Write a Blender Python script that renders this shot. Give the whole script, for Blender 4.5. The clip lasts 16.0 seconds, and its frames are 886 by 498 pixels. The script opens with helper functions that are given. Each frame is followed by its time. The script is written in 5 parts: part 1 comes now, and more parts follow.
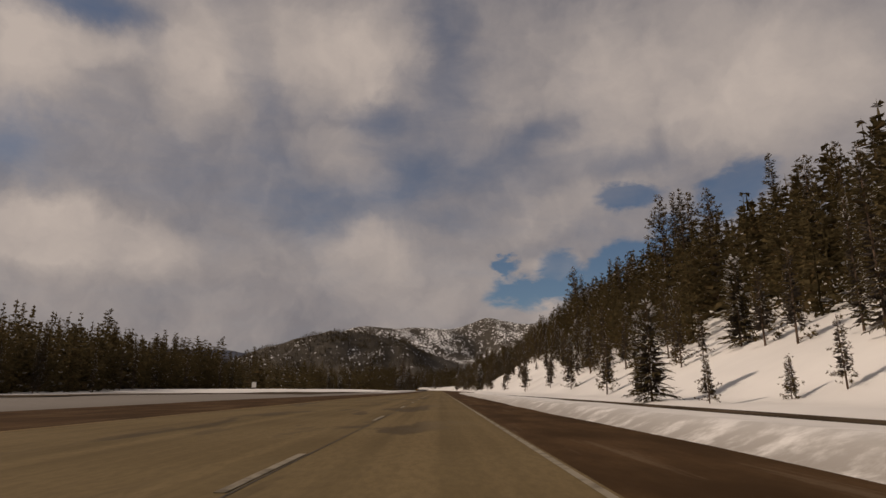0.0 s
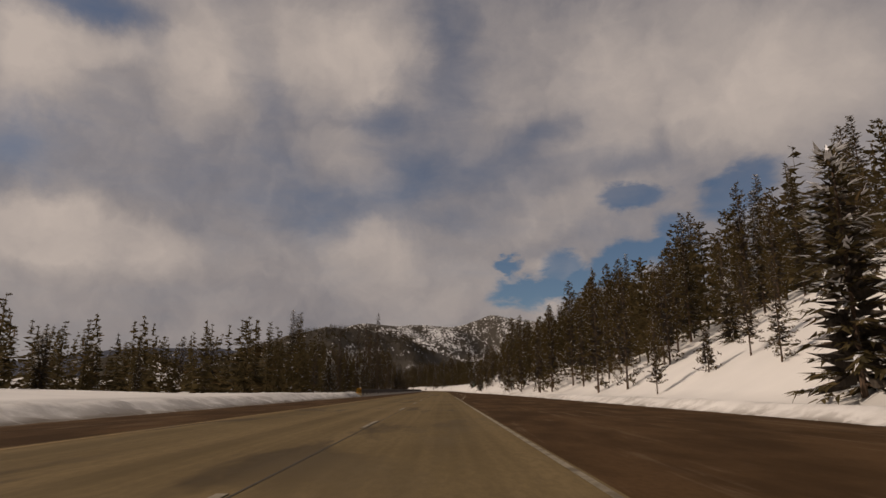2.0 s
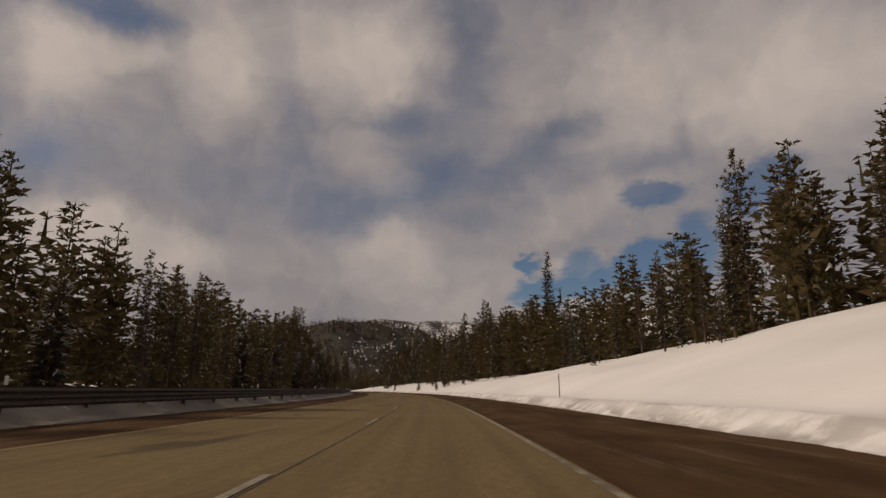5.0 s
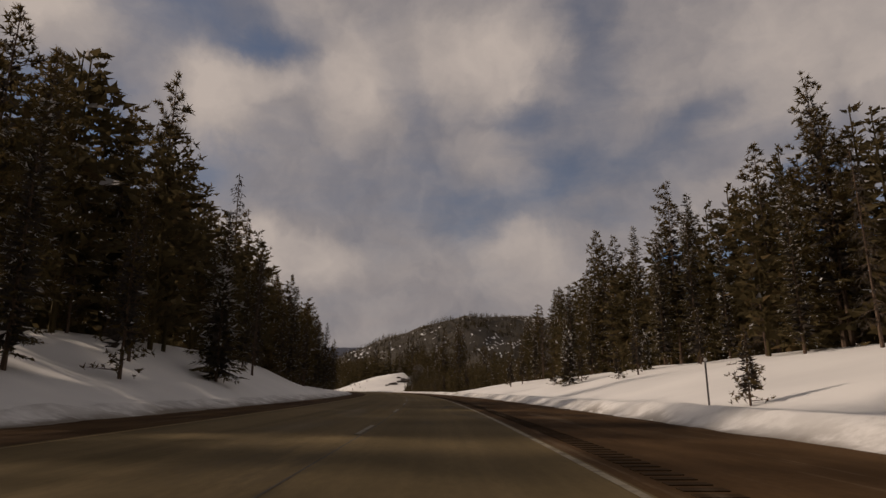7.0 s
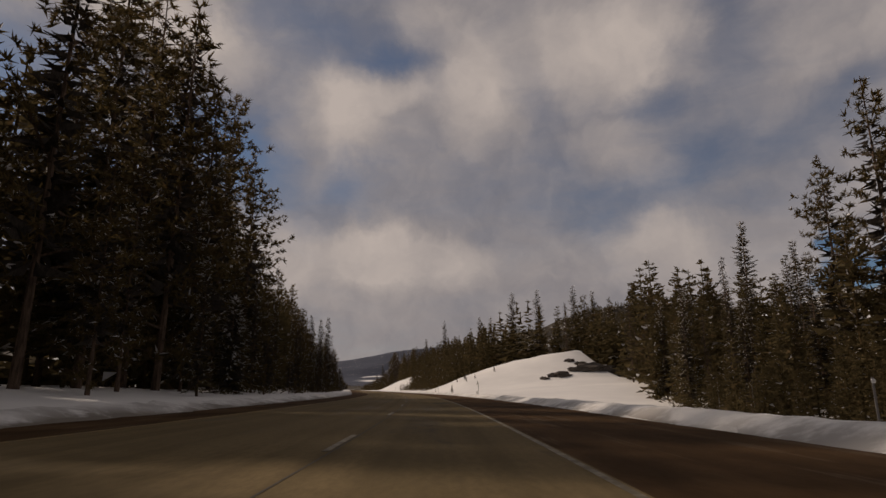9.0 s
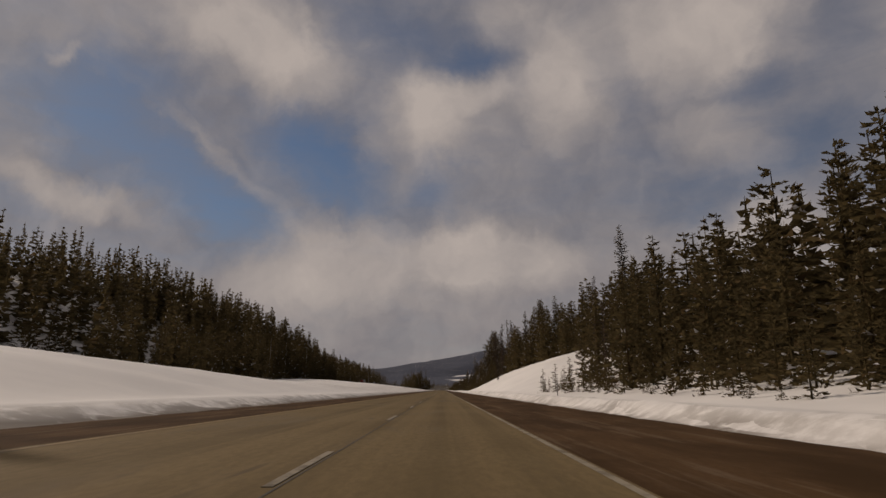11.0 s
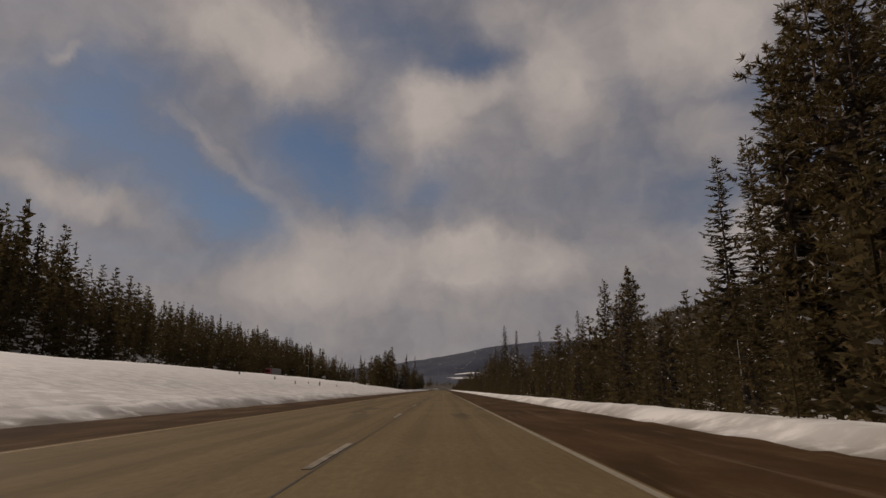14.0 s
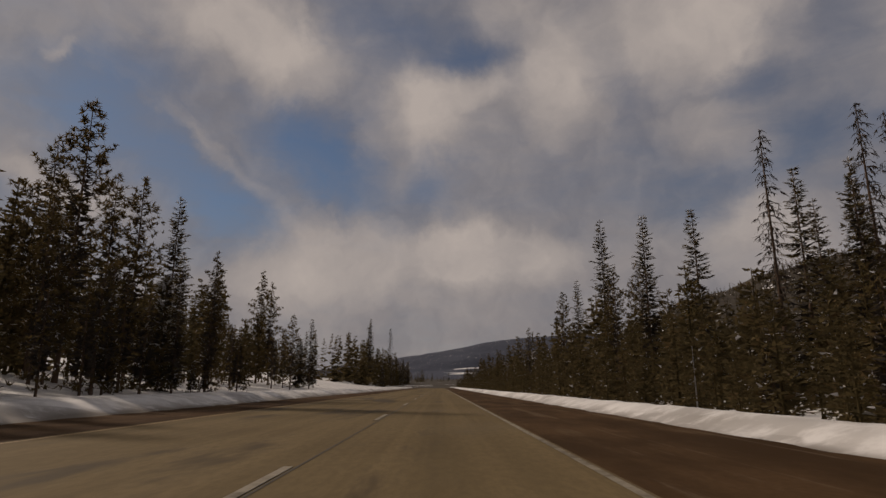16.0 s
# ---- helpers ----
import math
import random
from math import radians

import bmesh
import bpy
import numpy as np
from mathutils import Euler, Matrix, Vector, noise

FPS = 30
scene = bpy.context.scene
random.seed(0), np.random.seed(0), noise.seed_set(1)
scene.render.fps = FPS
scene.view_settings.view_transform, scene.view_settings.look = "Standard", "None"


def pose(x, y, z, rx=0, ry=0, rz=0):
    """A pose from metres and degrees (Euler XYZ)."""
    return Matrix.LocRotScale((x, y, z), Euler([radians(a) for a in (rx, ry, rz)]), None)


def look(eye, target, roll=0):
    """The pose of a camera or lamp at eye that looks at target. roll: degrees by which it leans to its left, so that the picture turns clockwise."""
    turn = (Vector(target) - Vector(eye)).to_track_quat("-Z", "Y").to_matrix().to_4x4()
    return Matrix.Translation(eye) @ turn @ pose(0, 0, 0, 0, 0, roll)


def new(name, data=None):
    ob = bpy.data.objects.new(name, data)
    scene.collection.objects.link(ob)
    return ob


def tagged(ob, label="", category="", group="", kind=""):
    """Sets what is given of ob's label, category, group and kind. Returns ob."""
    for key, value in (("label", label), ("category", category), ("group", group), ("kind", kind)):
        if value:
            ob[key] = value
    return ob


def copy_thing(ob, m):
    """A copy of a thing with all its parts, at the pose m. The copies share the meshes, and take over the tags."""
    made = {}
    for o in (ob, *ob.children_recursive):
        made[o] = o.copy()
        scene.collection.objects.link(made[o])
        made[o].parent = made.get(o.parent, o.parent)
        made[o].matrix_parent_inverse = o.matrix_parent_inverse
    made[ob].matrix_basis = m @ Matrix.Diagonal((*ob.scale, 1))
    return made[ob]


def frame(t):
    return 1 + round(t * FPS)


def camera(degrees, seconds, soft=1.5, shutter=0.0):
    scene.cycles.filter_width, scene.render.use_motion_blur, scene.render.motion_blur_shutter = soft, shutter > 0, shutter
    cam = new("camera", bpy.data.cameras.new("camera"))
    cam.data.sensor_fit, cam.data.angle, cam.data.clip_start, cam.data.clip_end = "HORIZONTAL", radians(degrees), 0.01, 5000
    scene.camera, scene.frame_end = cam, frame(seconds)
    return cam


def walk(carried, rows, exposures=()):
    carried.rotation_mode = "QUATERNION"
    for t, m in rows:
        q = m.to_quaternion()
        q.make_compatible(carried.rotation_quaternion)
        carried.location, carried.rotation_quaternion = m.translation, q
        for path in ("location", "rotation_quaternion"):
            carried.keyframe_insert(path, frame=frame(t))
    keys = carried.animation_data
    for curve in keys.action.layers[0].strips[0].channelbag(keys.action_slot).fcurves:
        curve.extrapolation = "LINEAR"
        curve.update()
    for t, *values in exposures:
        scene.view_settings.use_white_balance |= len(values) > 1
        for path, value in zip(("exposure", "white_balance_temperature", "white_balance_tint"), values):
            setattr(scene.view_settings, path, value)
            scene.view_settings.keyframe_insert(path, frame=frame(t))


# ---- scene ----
cam = camera(73.2, 16.0, soft=1.5)

# ---------------------------------------------------------------- the road's line
K = 0.36                    # model units for one real metre
S1, S2, RADIUS = 495.0, 1089.0, 940.0      # straight, left-hand bend, straight
TURN = (S2 - S1) / RADIUS


def line(s):
    """Place and heading (radians, left positive) of the driving line at s metres."""
    if s <= S1:
        return 0.0, s, 0.0
    a = min((s - S1) / RADIUS, TURN)
    x, y = -RADIUS * (1 - math.cos(a)), S1 + RADIUS * math.sin(a)
    if s > S2:
        x, y = x - math.sin(a) * (s - S2), y + math.cos(a) * (s - S2)
    return x, y, a


def spot(s, off):
    """Plan place at s metres along and off metres to the right of the driving line."""
    x, y, a = line(s)
    return x + math.cos(a) * off, y + math.sin(a) * off


EYE = 0.87
PITCH = 13.27
SPEED = 105.25
# seconds, yaw added to the heading, pitch added (degrees), metres to the right of the lane's line
SWAY = [(0, -0.3, 0, 0), (0.5, 0.5, 0, 0.02), (1, 0.25, 0, -0.05), (1.5, 0, 0, -0.03), (2, 0, 0, -0.02), (2.5, 0.2, 0, -0.07), (3, 0.05, 0, -0.11), (3.5, -0.2, 0, -0.09),
        (4, -0.1, 0, -0.04), (4.5, 0, 0, -0.05), (5, 0, 0, -0.09), (5.5, 0, 0, -0.13), (6, 0, 0, -0.18), (6.5, 0, 0, -0.22), (7, 0, 0, -0.27), (7.5, 0, 0, -0.31),
        (8, 0, 0, -0.28), (8.5, 0, 0, -0.19), (9, 0, 0, -0.24), (9.5, 0, 0, -0.28), (10, 0, 0, -0.37), (10.5, 0, 0, -0.35), (11, 0, 0, -0.29), (11.5, 0, 0.05, -0.23),
        (12, -0.1, 0.1, -0.17), (12.5, -0.3, 0.1, -0.16), (13, 0.2, 0.05, -0.22), (13.5, 0.2, 0, -0.37), (14, 0, -0.05, -0.38), (14.5, 0, -0.1, -0.43), (15, 0, -0.2, -0.47), (15.5, -0.3, -0.3, -0.43),
        (16, -0.3, -0.35, -0.24)]
rows = []
for t, turn, tip, side in SWAY:
    a = line(SPEED * t)[2]
    x, y = spot(SPEED * t, side)
    rows.append((t, pose(x * K, y * K, EYE * K, 90 + PITCH + tip, 0, math.degrees(a) + turn)))
walk(cam, rows, exposures=[(0, 0.16, 7500, 21), (5, 0.16, 7500, 21), (9, 0.12, 7300, 21), (12, 0.0, 7200, 20), (16, 0.0, 7200, 20)])

# ---------------------------------------------------------------- sky and sun
SUN_AZ, SUN_EL = 93.0, 34.0          # degrees left of the first heading, degrees up


def way(az, el):
    """Direction at az degrees left of the first heading and el degrees up."""
    a, e = radians(az), radians(el)
    return Vector((-math.sin(a) * math.cos(e), math.cos(a) * math.cos(e), math.sin(e)))


class Nodes:
    """Short hand for building node trees."""

    def __init__(self, tree):
        self.tree = tree

    def add(self, kind, ins=(), **props):
        n = self.tree.nodes.new(kind)
        for k, v in props.items():
            setattr(n, k, v)
        for key, v in dict(ins).items():
            if isinstance(v, bpy.types.NodeSocket):
                self.tree.links.new(v, n.inputs[key])
            else:
                n.inputs[key].default_value = v
        return n

    def math(self, op, a, b=0.0, clamp=False):
        return self.add("ShaderNodeMath", {0: a, 1: b}, operation=op, use_clamp=clamp).outputs[0]

    def mix(self, f, a, b, blend="MIX"):
        n = self.add("ShaderNodeMix", {0: f, 6: a, 7: b}, data_type="RGBA", blend_type=blend)
        return n.outputs[2]

    def noise(self, vec, scale, detail=4.0, rough=0.55, warp=0.0):
        return self.add("ShaderNodeTexNoise", {"Vector": vec, "Scale": scale, "Detail": detail, "Roughness": rough, "Distortion": warp})

    def ramp(self, f, lo, hi, a=0.0, b=1.0, smooth=True):
        return self.add("ShaderNodeMapRange", {0: f, 1: lo, 2: hi, 3: a, 4: b}, interpolation_type="SMOOTHSTEP" if smooth else "LINEAR").outputs[0]


world = bpy.data.worlds.new("sky")
world.use_nodes = True
scene.world = world
world.node_tree.nodes.clear()
N = Nodes(world.node_tree)
coord = N.add("ShaderNodeTexCoord").outputs["Generated"]
sky = N.add("ShaderNodeTexSky", sky_type="NISHITA", sun_disc=False, sun_elevation=radians(SUN_EL), sun_rotation=radians(-SUN_AZ), altitude=900.0, air_density=1.0, dust_density=0.6, ozone_density=1.6)
sep = N.add("ShaderNodeSeparateXYZ", {0: coord})
flat = N.math("ADD", N.math("MAXIMUM", sep.outputs[2], 0.0), 0.22)
plane = N.add("ShaderNodeCombineXYZ", {0: N.math("DIVIDE", sep.outputs[0], flat), 1: N.math("DIVIDE", sep.outputs[1], flat), 2: 0.3}).outputs[0]
n1 = N.noise(plane, 1.15, 7.0, 0.55, 0.25).outputs[0]


def swirl(scale, amount, detail=4.0, stretch=1.0):
    """The view direction shaken by noise, so that cloud edges are ragged."""
    v = N.add("ShaderNodeMapping", {0: coord, 3: (1.0, 1.0, stretch)}).outputs[0]
    v = N.add("ShaderNodeVectorMath", {0: N.noise(v, scale, detail, 0.6, 0.2).outputs[1], 1: (0.5, 0.5, 0.5)}, operation="SUBTRACT").outputs[0]
    v = N.add("ShaderNodeVectorMath", {0: v, 3: amount}, operation="SCALE").outputs[0]
    v = N.add("ShaderNodeVectorMath", {0: coord, 1: v}, operation="ADD").outputs[0]
    return N.add("ShaderNodeVectorMath", {0: v}, operation="NORMALIZE").outputs[0]


def patches(table, vec, outer, inner):
    """Sum of soft elliptic patches; rows: azimuth, elevation, half width and height, tilt (degrees), weight."""
    total = 0.0
    for az, el, wide, tall, tilt, weight in table:
        out = way(az, el)
        right, up = out.cross(Vector((0, 0, 1))).normalized(), Vector((0, 0, 1))
        up = right.cross(out)
        c, q = math.cos(radians(tilt)), math.sin(radians(tilt))
        turn = Matrix((right * c + up * q, out, up * c - right * q)).transposed().to_euler()
        local = N.add("ShaderNodeMapping", {0: vec, 1: out, 2: turn, 3: (math.sin(radians(wide)), 0.5, math.sin(radians(tall)))}, vector_type="TEXTURE").outputs[0]
        far = N.add("ShaderNodeVectorMath", {0: local}, operation="LENGTH").outputs["Value"]
        total = N.math("ADD", total, N.ramp(far, outer, inner, 0.0, weight))
    return total


# bright cloud heaps, thin blue-grey gaps and clear blue holes
PUFFS = [(37.5, 26.0, 4.2, 4.6, 0, 0.90), (23.7, 28.0, 5.0, 5.5, 0, 0.80), (10.6, 30.2, 9.4, 5.9, 0, 0.85), (32.7, 27.6, 3.7, 2.1, 0, 0.50), (-25.4, 28.2, 14.9, 6.8, 0, 0.65), (-34.5, 23.4, 9.4, 6.2, 0, 0.55),
        (-22.3, 22.5, 10.6, 3.4, 0, 0.40), (6.2, 13.8, 5.4, 3.5, 0, 0.75), (4.3, 9.5, 11.8, 3.8, 0, 0.30), (35.9, 12.6, 3.2, 3.2, 0, 0.60), (29.3, 11.6, 7.6, 3.3, 0, 0.50), (9.7, 22.4, 5.2, 2.1, 10, 0.35),
        (-12.2, 16.8, 11.0, 2.1, 12, 0.45), (-9.9, 11.3, 2.4, 1.5, 0, 0.55), (-12.9, 10.9, 1.4, 1.6, 0, 0.50), (-10.3, 7.5, 3.2, 1.8, 20, 0.60)]
PUFFS_LATER = [(51.5, 29.7, 5.0, 4.8, 0, 0.60), (57.7, 32.0, 6.8, 5.0, 0, 0.95), (69.0, 15.7, 6.4, 1.6, -12, 0.75), (46.5, 11.6, 9.0, 4.8, 0, 0.75), (32.2, 13.1, 7.0, 3.2, 0, 0.55), (52.7, 9.2, 6.1, 3.0, 0, 0.45),
        (71.4, 26.8, 1.4, 0.6, 30, 0.50), (7.3, 19.4, 4.9, 2.7, 0, 0.60), (7.8, 28.6, 3.0, 5.7, -20, 0.45), (25.2, 34.9, 9.0, 3.3, 0, 0.28), (30.1, 12.2, 11.9, 3.8, 0, 0.35), (33.1, 10.1, 10.8, 4.9, 0, 0.35),
        (57.1, 20.2, 9.8, 1.1, -38, 0.45), (31.5, 24.1, 9.5, 7.9, 0, 0.14)]
GAPS = [(-1.3, 32.1, 2.7, 7.5, 0, 0.85), (7.3, 25.4, 4.2, 1.6, 0, 0.65), (7.3, 17.8, 6.9, 2.9, 20, 0.75), (16.2, 20.6, 3.5, 5.6, -20, 0.25), (37.2, 19.5, 2.7, 3.1, 0, 0.70), (32.3, 30.9, 3.6, 1.4, 0, 0.70),
        (-10.8, 23.7, 4.1, 1.4, 15, 0.60), (-4.7, 21.4, 8.5, 2.4, 10, 0.50), (-0.6, 15.5, 6.5, 1.1, 0, 0.30), (-19.4, 20.8, 4.5, 2.0, 0, 0.60)]
GAPS_LATER = [(48.1, 21.1, 7.8, 3.2, -35, 0.95), (56.8, 16.7, 6.4, 3.4, -30, 0.90), (65.3, 20.9, 5.3, 5.3, -40, 0.65), (70.7, 22.5, 4.9, 4.1, 0, 0.50), (39.2, 32.7, 9.4, 4.0, -10, 0.60), (4.1, 25.0, 4.2, 4.6, 30, 0.40),
        (4.9, 29.2, 4.3, 1.6, 0, 0.35), (49.1, 21.6, 5.6, 3.3, 0, 0.20), (6.3, 19.4, 7.5, 3.0, 15, 0.25), (67.3, 26.1, 6.3, 3.0, 20, 0.50), (18.8, 27.7, 2.2, 5.8, 20, 0.35)]
HOLES = [(-5.9, 11.5, 1.6, 0.9, 0, 0.90), (-8.0, 9.2, 3.7, 1.7, 0, 0.95), (-16.5, 11.2, 4.6, 2.0, 25, 0.90), (-18.3, 17.6, 3.1, 1.6, 0, 0.70), (-21.9, 12.4, 2.4, 3.4, 0, 0.80), (-27.5, 16.8, 4.1, 2.3, 20, 0.70),
        (-11.6, 10.4, 2.4, 2.8, 0, 0.80)]
bent = swirl(8.0, 0.11, 6.0)
ragged = swirl(15.0, 0.07, 5.0, 2.2)
heap = N.math("MINIMUM", N.math("ADD", patches(PUFFS, bent, 1.3, 0.1), patches(PUFFS_LATER, bent, 1.3, 0.1)), 1.0)
gap = N.math("MINIMUM", N.math("ADD", N.math("MULTIPLY", patches(GAPS, bent, 1.6, 0.0), 0.8), patches(GAPS_LATER, bent, 1.6, 0.0)), 1.0)
hole = patches(HOLES, ragged, 1.15, 0.6)
lump = N.noise(bent, 5.0, 5.0, 0.55, 0.1).outputs[0]
fine = N.noise(bent, 16.0, 4.0, 0.55, 0.1).outputs[0]
wisp = N.noise(N.add("ShaderNodeMapping", {0: coord, 2: (0.0, 0.35, 0.0), 3: (9.0, 9.0, 26.0)}).outputs[0], 1.0, 5.0, 0.6, 0.6).outputs[0]
# how thick the cloud veil is, and how bright
thick = N.math("ADD", N.math("MULTIPLY", N.math("SUBTRACT", n1, 0.5), 0.55), N.math("MULTIPLY", N.math("SUBTRACT", wisp, 0.5), 0.5))
thick = N.math("ADD", thick, N.math("SUBTRACT", N.math("MULTIPLY", heap, 0.40), N.math("MULTIPLY", gap, 0.62)))
thick = N.math("ADD", thick, N.ramp(sep.outputs[2], 0.02, 0.30, 0.85, 0.62))
mask = N.math("SUBTRACT", N.ramp(thick, -0.35, 0.95), hole, clamp=True)
tone = N.math("ADD", N.math("MULTIPLY", N.math("SUBTRACT", lump, 0.5), 0.95), N.math("MULTIPLY", N.math("SUBTRACT", fine, 0.5), 0.7))
tone = N.math("ADD", N.math("ADD", tone, 0.24), N.math("SUBTRACT", N.math("MULTIPLY", heap, 0.74), N.math("MULTIPLY", gap, 0.25)))
cloud = N.mix(N.ramp(tone, 0.02, 1.08, smooth=False), (1.82, 1.92, 2.14, 1), (4.30, 4.18, 3.98, 1))
blue = N.mix(0.10, N.mix(1.0, sky.outputs[0], (0.35, 0.47, 0.53, 1), "MULTIPLY"), (1.5, 1.7, 2.0, 1))
back = N.add("ShaderNodeBackground", {0: N.mix(mask, blue, cloud), 1: 0.09})
N.add("ShaderNodeOutputWorld", {0: back.outputs[0]})

sun = new("sun", bpy.data.lights.new("sun", "SUN"))
sun.data.energy, sun.data.angle, sun.data.color = 2.35, radians(2.5), (1.0, 0.93, 0.82)
sun.matrix_world = look(way(SUN_AZ, SUN_EL) * 100, (0, 0, 0))

# ---------------------------------------------------------------- materials


def material(name, rough=0.8, spec=0.3):
    m = bpy.data.materials.new(name)
    m.use_nodes = True
    m.node_tree.nodes.clear()
    n = Nodes(m.node_tree)
    b = n.add("ShaderNodeBsdfPrincipled", {"Roughness": rough, "Specular IOR Level": spec})
    n.add("ShaderNodeOutputMaterial", {0: b.outputs[0]})
    return m, n, b


def put(n, b, colour, rough=None, height=None, strength=0.3, dist=0.01):
    n.tree.links.new(colour, b.inputs["Base Color"])
    if rough is not None:
        n.tree.links.new(rough, b.inputs["Roughness"])
    if height is not None:
        bump = n.add("ShaderNodeBump", {"Height": height, "Strength": strength, "Distance": dist})
        n.tree.links.new(bump.outputs[0], b.inputs["Normal"])


def plan_coords(n, along=1.0, across=1.0):
    """Metres along and across the road, from the UV map."""
    uv = n.add("ShaderNodeUVMap", uv_map="UVMap").outputs[0]
    return n.add("ShaderNodeMapping", {0: uv, 3: (along, across, 1.0)}).outputs[0]


def concrete_mat():
    m, n, b = material("concrete", 0.85, 0.08)
    tracks = n.noise(plan_coords(n, 0.010, 1.3), 1.0, 3.0, 0.6).outputs[0]
    blot = n.noise(plan_coords(n, 0.10, 0.42), 1.0, 5.0, 0.6, 0.3).outputs[0]
    where = n.noise(plan_coords(n, 0.012, 0.15), 1.0, 2.0, 0.5).outputs[0]
    slab = n.noise(plan_coords(n, 0.22, 0.16), 1.0, 1.0, 0.4).outputs[0]
    grain = n.noise(plan_coords(n, 3.0, 9.0), 1.0, 5.0, 0.7).outputs[0]
    c = n.mix(n.ramp(tracks, 0.3, 0.7), (0.105, 0.075, 0.035, 1), (0.173, 0.123, 0.060, 1))
    c = n.mix(n.ramp(slab, 0.35, 0.65, 0, 0.35), c, (0.194, 0.142, 0.072, 1))
    spill = n.math("MULTIPLY", n.ramp(blot, 0.55, 0.63), n.ramp(where, 0.44, 0.56, 0.15, 0.75))
    c = n.mix(spill, c, (0.040, 0.028, 0.015, 1))
    c = n.mix(n.ramp(grain, 0.3, 0.7, 0, 0.45), c, (0.087, 0.062, 0.030, 1))
    put(n, b, c, n.ramp(blot, 0.5, 0.7, 0.9, 0.7), grain, 0.25, 0.006)
    return m


def asphalt_mat(name, dark, pale, salt):
    m, n, b = material(name, 0.95, 0.04)
    streak = n.noise(plan_coords(n, 0.10, 2.2), 1.0, 5.0, 0.65, 0.4).outputs[0]
    blot = n.noise(plan_coords(n, 0.22, 0.6), 1.0, 5.0, 0.6).outputs[0]
    grain = n.noise(plan_coords(n, 6.0, 12.0), 1.0, 4.0, 0.7).outputs[0]
    c = n.mix(n.ramp(blot, 0.35, 0.65), dark, pale)
    c = n.mix(n.ramp(n.math("ADD", n.math("MULTIPLY", streak, 0.7), n.math("MULTIPLY", blot, 0.3)), 0.54, 0.62, 0, salt), c, (0.19, 0.142, 0.098, 1))
    c = n.mix(n.ramp(grain, 0.35, 0.7, 0, 0.35), c, dark)
    put(n, b, c, None, grain, 0.3, 0.008)
    return m


def snow_mat():
    m, n, b = material("snow", 0.6, 0.25)
    obj = n.add("ShaderNodeTexCoord").outputs["Object"]
    big = n.noise(obj, 0.25, 5.0, 0.6).outputs[0]
    fine = n.noise(obj, 3.0, 5.0, 0.65).outputs[0]
    dirt = n.add("ShaderNodeAttribute", attribute_name="dirt").outputs["Fac"]
    c = n.mix(n.ramp(big, 0.3, 0.7), (0.645, 0.625, 0.59, 1), (0.735, 0.71, 0.665, 1))
    speck = n.math("MULTIPLY", dirt, n.ramp(n.math("ADD", fine, n.math("MULTIPLY", dirt, 0.25)), 0.45, 0.72))
    c = n.mix(speck, c, (0.17, 0.145, 0.115, 1))
    b.inputs["Subsurface Weight"].default_value = 0.0
    put(n, b, c, None, n.math("ADD", n.math("MULTIPLY", big, 1.5), n.math("MULTIPLY", fine, 0.5)), 0.35, 0.10 * K)
    return m


def leaf_mat(name, dark, light, rust, frost):
    """Needles: light comes through them; a few sprays hold snow."""
    m, n, b = material(name, 0.9, 0.06)
    isl = n.add("ShaderNodeNewGeometry").outputs["Random Per Island"]
    own = n.add("ShaderNodeObjectInfo").outputs["Random"]
    c = n.mix(isl, dark, light)
    c = n.mix(n.math("MULTIPLY", own, 0.35), c, (0.080, 0.062, 0.028, 1))
    c = n.mix(n.math("MULTIPLY", n.ramp(isl, 0.80, 0.90, 0, rust), n.ramp(isl, 0.95, 0.955, 1.0, 0.0)), c, (0.11, 0.066, 0.033, 1))
    c = n.mix(n.ramp(isl, 1 - frost, 1.003 - frost, 0, 0.75), c, (0.66, 0.66, 0.68, 1))
    put(n, b, c)
    thin = n.add("ShaderNodeBsdfTranslucent", {0: c})
    both = n.add("ShaderNodeMixShader", {0: 0.4, 1: b.outputs[0], 2: thin.outputs[0]})
    out = [q for q in n.tree.nodes if q.bl_idname == "ShaderNodeOutputMaterial"][0]
    n.tree.links.new(both.outputs[0], out.inputs[0])
    return m


def bark_mat(name, dark, light):
    m, n, b = material(name, 0.9, 0.1)
    obj = n.add("ShaderNodeMapping", {0: n.add("ShaderNodeTexCoord").outputs["Object"], 3: (8 / K, 8 / K, 1.5 / K)}).outputs[0]
    f = n.noise(obj, 1.0, 5.0, 0.65).outputs[0]
    put(n, b, n.mix(n.ramp(f, 0.3, 0.7), dark, light), None, f, 0.6, 0.03 * K)
    return m


def plain_mat(name, colour, rough=0.5, metal=0.0, wear=0.25):
    m, n, b = material(name, rough, 0.4)
    obj = n.add("ShaderNodeTexCoord").outputs["Object"]
    f = n.noise(obj, 6.0 / K, 5.0, 0.65).outputs[0]
    g = n.noise(obj, 1.2 / K, 3.0, 0.6).outputs[0]
    c = n.mix(n.ramp(n.math("MULTIPLY", f, g), 0.18, 0.42, 0, wear), (*colour, 1), (colour[0] * 0.45, colour[1] * 0.42, colour[2] * 0.38, 1))
    b.inputs["Metallic"].default_value = metal
    put(n, b, c, n.ramp(f, 0.3, 0.7, rough, min(1, rough + 0.2)), f, 0.1, 0.002)
    return m


